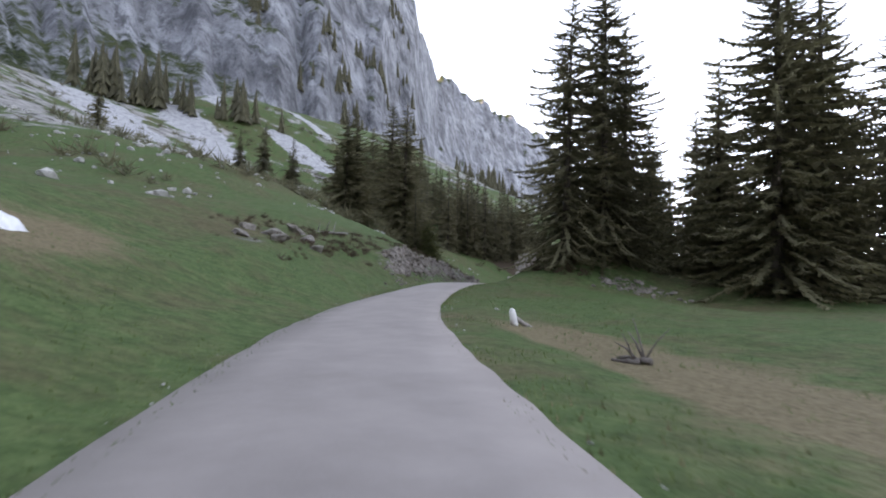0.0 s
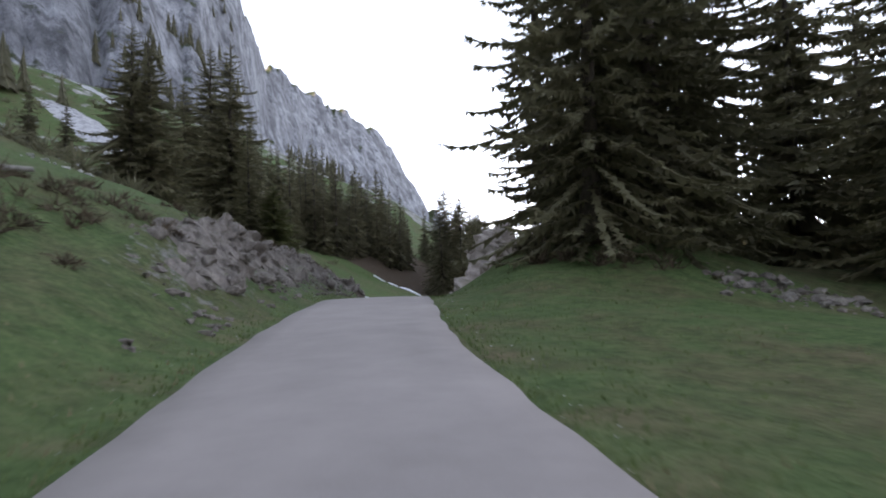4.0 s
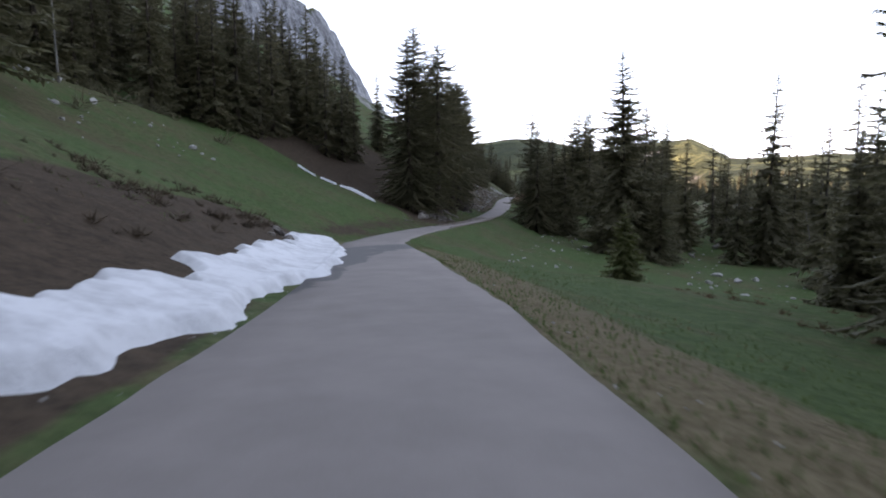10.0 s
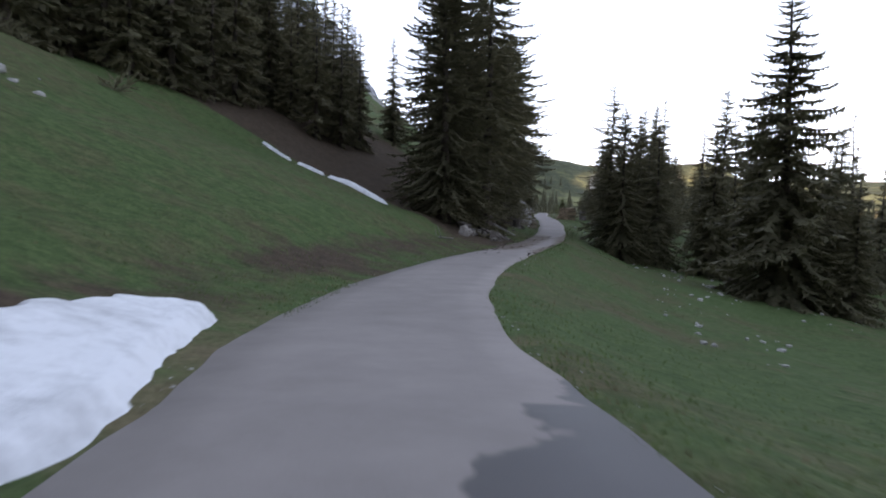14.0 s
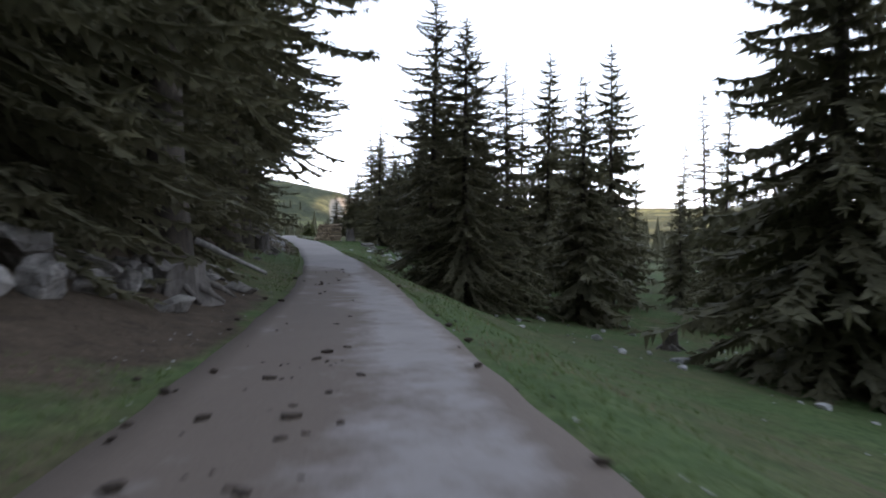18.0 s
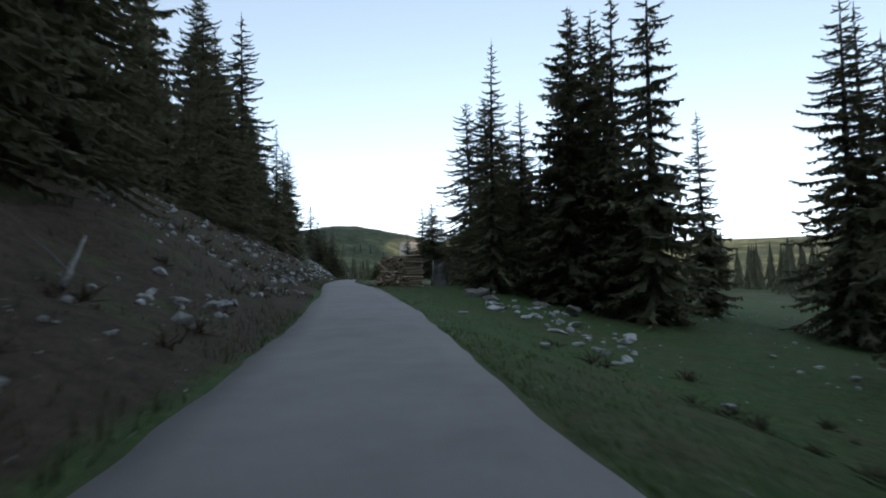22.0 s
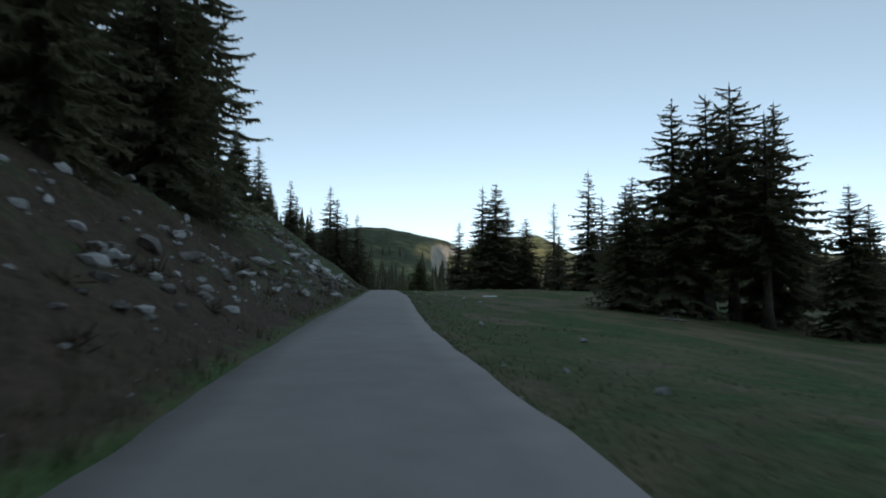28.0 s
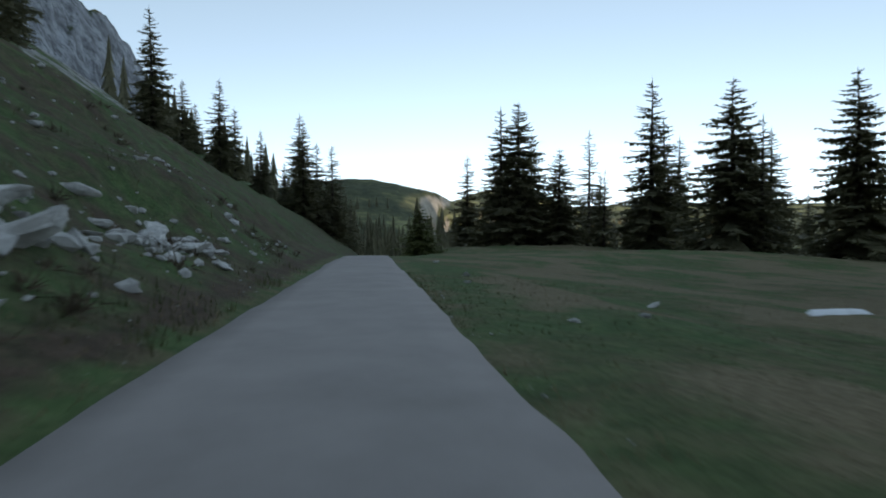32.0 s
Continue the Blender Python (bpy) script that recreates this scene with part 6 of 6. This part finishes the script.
def fallen(u, e, length, r, turn, seed, label, branches=3, mat=None, tilt=0.0, lift=0.0):
    """A fallen stem with the stubs of its boughs."""
    g = random.Random(seed)
    x, y, z = spot(u, e)
    ob = empty("fallen_log", pose(x, y, z + r * 0.8 + lift, 0, tilt, turn), label, "log", "fallen wood")
    path = [(length * k / 5 - length / 2, g.uniform(-0.04, 0.04), g.uniform(-0.02, 0.02)) for k in range(6)]
    stem = part("stem", mesh_of("stem", *tube(path, [r * (1 - 0.09 * k) for k in range(6)], 9, g, 0.12), mat or M_GREYWOOD), ob)
    for k in range(branches):
        p = Vector(path[1 + k % 4])
        d = Vector((g.uniform(0.1, 0.5), g.uniform(-0.9, 0.9), g.uniform(0.3, 1.0))).normalized() * g.uniform(0.4, 1.0)
        part("branch", mesh_of("branch", *tube([p, p + d * 0.5 + Vector((0, 0, 0.05)), p + d], [r * 0.4, r * 0.28, r * 0.1], 6, g, 0.1), mat or M_GREYWOOD), stem)
    return ob


fallen(10.8, 5.0, 0.7, 0.06, 120, 31, "rotten brown piece of a root in the grass", 2, M_STUMP)
fallen(11.0, 5.3, 0.5, 0.05, 60, 37, "rotten brown piece of a root in the grass", 2, M_STUMP)
fallen(10.6, 4.8, 0.45, 0.05, 160, 38, "rotten brown piece of a root in the grass", 1, M_STUMP)
fallen(166.0, 37.0, 5.5, 0.34, 20, 32, "pale fallen log in the lower meadow", 3)
fallen(157.0, 30.0, 3.5, 0.20, 60, 33, "pale fallen log in the lower meadow", 4)
fallen(144.0, -3.2, 2.4, 0.10, 5, 34, "grey pole leaning on the rocks", 0, tilt=24, lift=0.42)
fallen(274.5, 23.0, 3.6, 0.09, 75, 35, "thin bare fallen stem below the clump", 3)
fallen(127.9, -3.9, 2.0, 0.05, -74, 39, "thin pale fallen branch on the grass slope", 2, lift=0.05)
fallen(247.2, 3.3, 0.9, 0.05, -126, 40, "short pale fallen branch in the meadow", 0)
fallen(175.1, -4.5, 2.2, 0.05, 75, 41, "thin pale fallen pole on the dark bank", 1, tilt=-22, lift=0.35)
fallen(34.0, -7.8, 2.4, 0.10, 15, 36, "thin fallen branch on the green bank", 3)


def white_post():
    x, y, z = spot(15.4, 3.7)
    ob = empty("marker_post", pose(x, y, z - 0.05, 0, 0, 30), "leaning marker post, white top on a grey wooden foot", "post")
    g = random.Random(3)
    part("foot", mesh_of("foot", *tube([(0.62, 0, -0.05), (0.3, 0, 0.10), (0.02, 0, 0.26)], [0.05, 0.06, 0.07], 8, g, 0.06), M_GREYWOOD), ob)
    part("top", mesh_of("top", *tube([(0.06, 0, 0.0), (0.02, 0, 0.22), (-0.03, 0, 0.42), (-0.05, 0, 0.46)], [0.10, 0.10, 0.075, 0.04], 10, g, 0.05), M_WHITE), ob, "white painted top")
    return ob


white_post()


def old_rack():
    x, y, z = spot(167.3, -4.2)
    ob = empty("wooden_rack", pose(x, y, z, 0, 0, -25), "old grey wooden rack of posts and rails", "fence")
    g = random.Random(4)
    for px in (-0.55, 0.55):
        part("post", mesh_of("post", *tube([(px, 0, -0.2), (px, 0.02, 0.5), (px + 0.03, 0, 1.05)], [0.06, 0.055, 0.05], 8, g, 0.1), M_GREYWOOD), ob)
    for k in range(3):
        part("rail", mesh_of("rail", *tube([(-0.75, 0.06, 0.30 + 0.28 * k), (0, 0.07, 0.31 + 0.28 * k), (0.8, 0.06, 0.27 + 0.29 * k)], [0.03, 0.035, 0.028], 7, g, 0.1), M_GREYWOOD), ob)
    return ob


old_rack()


def dead_tree(u, e, h, r, seed, lean, label):
    g = random.Random(seed)
    x, y, z = spot(u, e)
    ob = empty("dead_tree", pose(x, y, z - 0.2, lean, lean * 0.5, seed * 30), label, "tree", "dead trees")
    trunk = part("trunk", mesh_of("trunk", *tube([(0, 0, h * k / 6) for k in range(7)], [r * (1 - 0.14 * k) for k in range(7)], 8, g, 0.1), M_GREYWOOD), ob)
    for k in range(14):
        f = g.uniform(0.25, 0.95)
        a, d = g.uniform(0, 6.28), g.uniform(0.3, 1.1) * (1.2 - f)
        p = Vector((0, 0, h * f))
        q = p + Vector((d * math.cos(a), d * math.sin(a), -0.15 * d))
        part("branch", mesh_of("branch", *tube([p, (p + q) / 2 + Vector((0, 0, 0.03)), q], [r * 0.22, r * 0.15, r * 0.05], 5), M_GREYWOOD), trunk)
    return ob


dead_tree(173.7, 40.0, 7.5, 0.16, 51, 2, "bare grey dead spruce stem in the lower meadow")
dead_tree(151.5, -22.0, 15.0, 0.14, 52, 7, "leaning bare dead stem above the slope")
dead_tree(163.0, 44.0, 12.0, 0.14, 53, 3, "bare dead spruce among the living ones")
dead_tree(372.0, 80.0, 13.0, 0.14, 54, 0, "bare dead spruce stem on the far meadow")
dead_tree(403.0, 52.0, 16.0, 0.15, 55, 1, "bare dead spruce stem on the far meadow")
dead_tree(152.0, 46.0, 9.0, 0.12, 56, 12, "leaning bare stem on the valley side")
dead_tree(114.0, -27.0, 9.0, 0.11, 57, 1, "pale bare stem at the wood's edge")

# clods and dung on the road under the trees
gd = np.random.default_rng(61)
du_ = np.concatenate([gd.normal(129.6, 1.8, 46), gd.uniform(124, 152, 60), gd.uniform(120, 150, 40)])
de_ = np.concatenate([gd.normal(-0.45, 0.42, 46), gd.normal(-0.35, 0.5, 60), gd.choice([-1.55, 1.55], 40) + gd.normal(0, 0.12, 40)])
dx_, dy_ = xy(du_, de_)
stones("dung", np.stack([dx_, dy_, road_z(du_) + 0.02], -1), 62, M_DUNG, "dark clods of dried dung on the road", 0.02, 0.10, 0.5)


# ---- dead heath and scrub on the banks ----
def scrub(name, spots, seed, mat, label, low, high):
    """Low tangles: many thin twigs that spread from each root."""
    g = np.random.default_rng(seed)
    n, k = len(spots), 46
    p = np.repeat(np.asarray(spots), k, 0)
    size = np.repeat(g.uniform(low, high, n), k)
    a, tilt = g.uniform(0, 6.283, n * k), g.uniform(0.1, 1.45, n * k)
    d = np.stack([np.cos(a) * np.sin(tilt), np.sin(a) * np.sin(tilt), 0.75 * np.cos(tilt)], -1)
    root = p + d * (size * g.uniform(0.0, 0.7, n * k))[:, None] + np.stack([0 * a, 0 * a, 0 * a - 0.05], -1)
    tip = root + (d + g.normal(0, 0.45, (n * k, 3))) * (size * g.uniform(0.35, 0.75, n * k))[:, None]
    side = np.cross(d, g.normal(0, 1, (n * k, 3)))
    side *= (0.03 * size / np.linalg.norm(side, axis=1).clip(0.1))[:, None] * 1.6
    v = np.stack([root - side, root + side, tip], 1).reshape(-1, 3)
    return tagged(new(name, quads_mesh(name, v, np.arange(len(v)).reshape(-1, 3), mat, flat=True)), label, "scrub", kind="stuff")


scrub("heath", np.concatenate([strewn(330, 31, 66, -4.0, -8.0, 91, 0.45), strewn(120, 20, 33, -5.5, -11.0, 92, 0.45), strewn(260, 58, 100, -4.8, -11.0, 93, 0.5), strewn(520, 166, 300, -2.6, -11.0, 94, 0.45)]), 96, M_SCRUB, "brown dead heath and twigs on the bank", 0.15, 0.42)
scrub("bracken", np.concatenate([strewn(16, 48.6, 50.0, 3.4, 4.6, 105, 0.1), strewn(70, 80, 98, 12.0, 22.0, 106, 0.45)]), 107, M_BRACKEN, "dead red-brown bracken", 0.12, 0.34)
scrub("brushwood", np.concatenate([strewn(240, 41, 56, 5.0, 9.0, 97, 0.4), strewn(120, 50, 70, 6.5, 12.0, 98, 0.42), strewn(50, 158, 180, 5.0, 10.0, 99, 0.45)]), 100, M_SCRUB, "dry brushwood and brambles under the spruces", 0.2, 0.5)
scrub("dwarf_pine", np.concatenate([strewn(130, 30, 130, -20.0, -60.0, 101, 0.52), strewn(200, 60, 200, -45.0, -140.0, 102, 0.55)]), 103, M_NEEDLE, "low dark dwarf pine scrub on the rocky slope", 0.8, 2.2)


# ---- grass ----
def build_grass(name, count, seed, mat, label, keep, low, high, e_max):
    g = np.random.default_rng(seed)
    u = g.uniform(-6, 292, count)
    e = g.choice([-1.0, 1.0], count) * (1.66 + (e_max - 1.66) * g.random(count) ** 2.2)
    ok = keep(u, e)
    ok &= ~((e < 0) & (u > 66) & (u < 103) & (e > -5.2))
    ok &= ~((e < 0) & (u > 30) & (u < 64) & (e > -5.6) & (e < -2.6)) & ~((e > 2.3) & (e < 4.9) & (u > 43) & (u < 54))
    ok &= ~((e < 0) & (u > 132) & (u < 142) & (fbm(u / 2, e / 2, 3, 33) < 0.62))
    u, e = u[ok], e[ok]
    x, y = xy(u, e)
    z = ground_z(u, e)
    n = len(u)
    h, a, w = g.uniform(low, high, n), g.uniform(0, 6.28, n), g.uniform(0.008, 0.02, n)
    lean = g.uniform(0, 0.6, n) * h
    p = np.stack([x, y, z - 0.02], -1)
    side = np.stack([np.cos(a) * w, np.sin(a) * w, 0 * a], -1)
    tip = p + np.stack([-np.sin(a) * lean, np.cos(a) * lean, h], -1)
    v = np.stack([p - side, p + side, tip], 1).reshape(-1, 3)
    me = quads_mesh(name, v, np.arange(3 * n).reshape(-1, 3), mat)
    return tagged(new(name, me), label, "grass", kind="stuff")


build_grass("grass", 140000, 81, M_GRASS, "short green mountain grass along the road", lambda u, e: (fbm(u / 3, e / 3, 3, 25) > 0.40) & (u < 200 + 15 * np.sign(e)) & ((u < 166) | (e > 0)), 0.03, 0.10, 9.0)
build_grass("meadow_grass", 110000, 89, M_GRASS_DULL, "short olive grass of the upper meadow", lambda u, e: (e > 0) & (u > 205) & (fbm(u / 3, e / 3, 3, 35) > 0.38), 0.03, 0.08, 12.0)
build_grass("bank_grass", 70000, 85, M_GRASS_DULL, "longer tufts of grass on the stony bank", lambda u, e: (e < -1.7) & (u > 164) & (fbm(u / 2, e / 2, 3, 26) > 0.48), 0.08, 0.26, 9.0)
build_grass("mound_grass", 90000, 87, M_GRASS_DULL, "long dry grass on the mound above the outcrop", lambda u, e: (e > 4.3) & (u > 43) & (u < 57), 0.10, 0.32, 9.0)
build_grass("dry_grass", 26000, 83, M_STRAW, "dry straw-coloured grass along the verges", lambda u, e: fbm(u / 4, e / 3, 3, 27) > 0.50, 0.03, 0.11, 7.0)
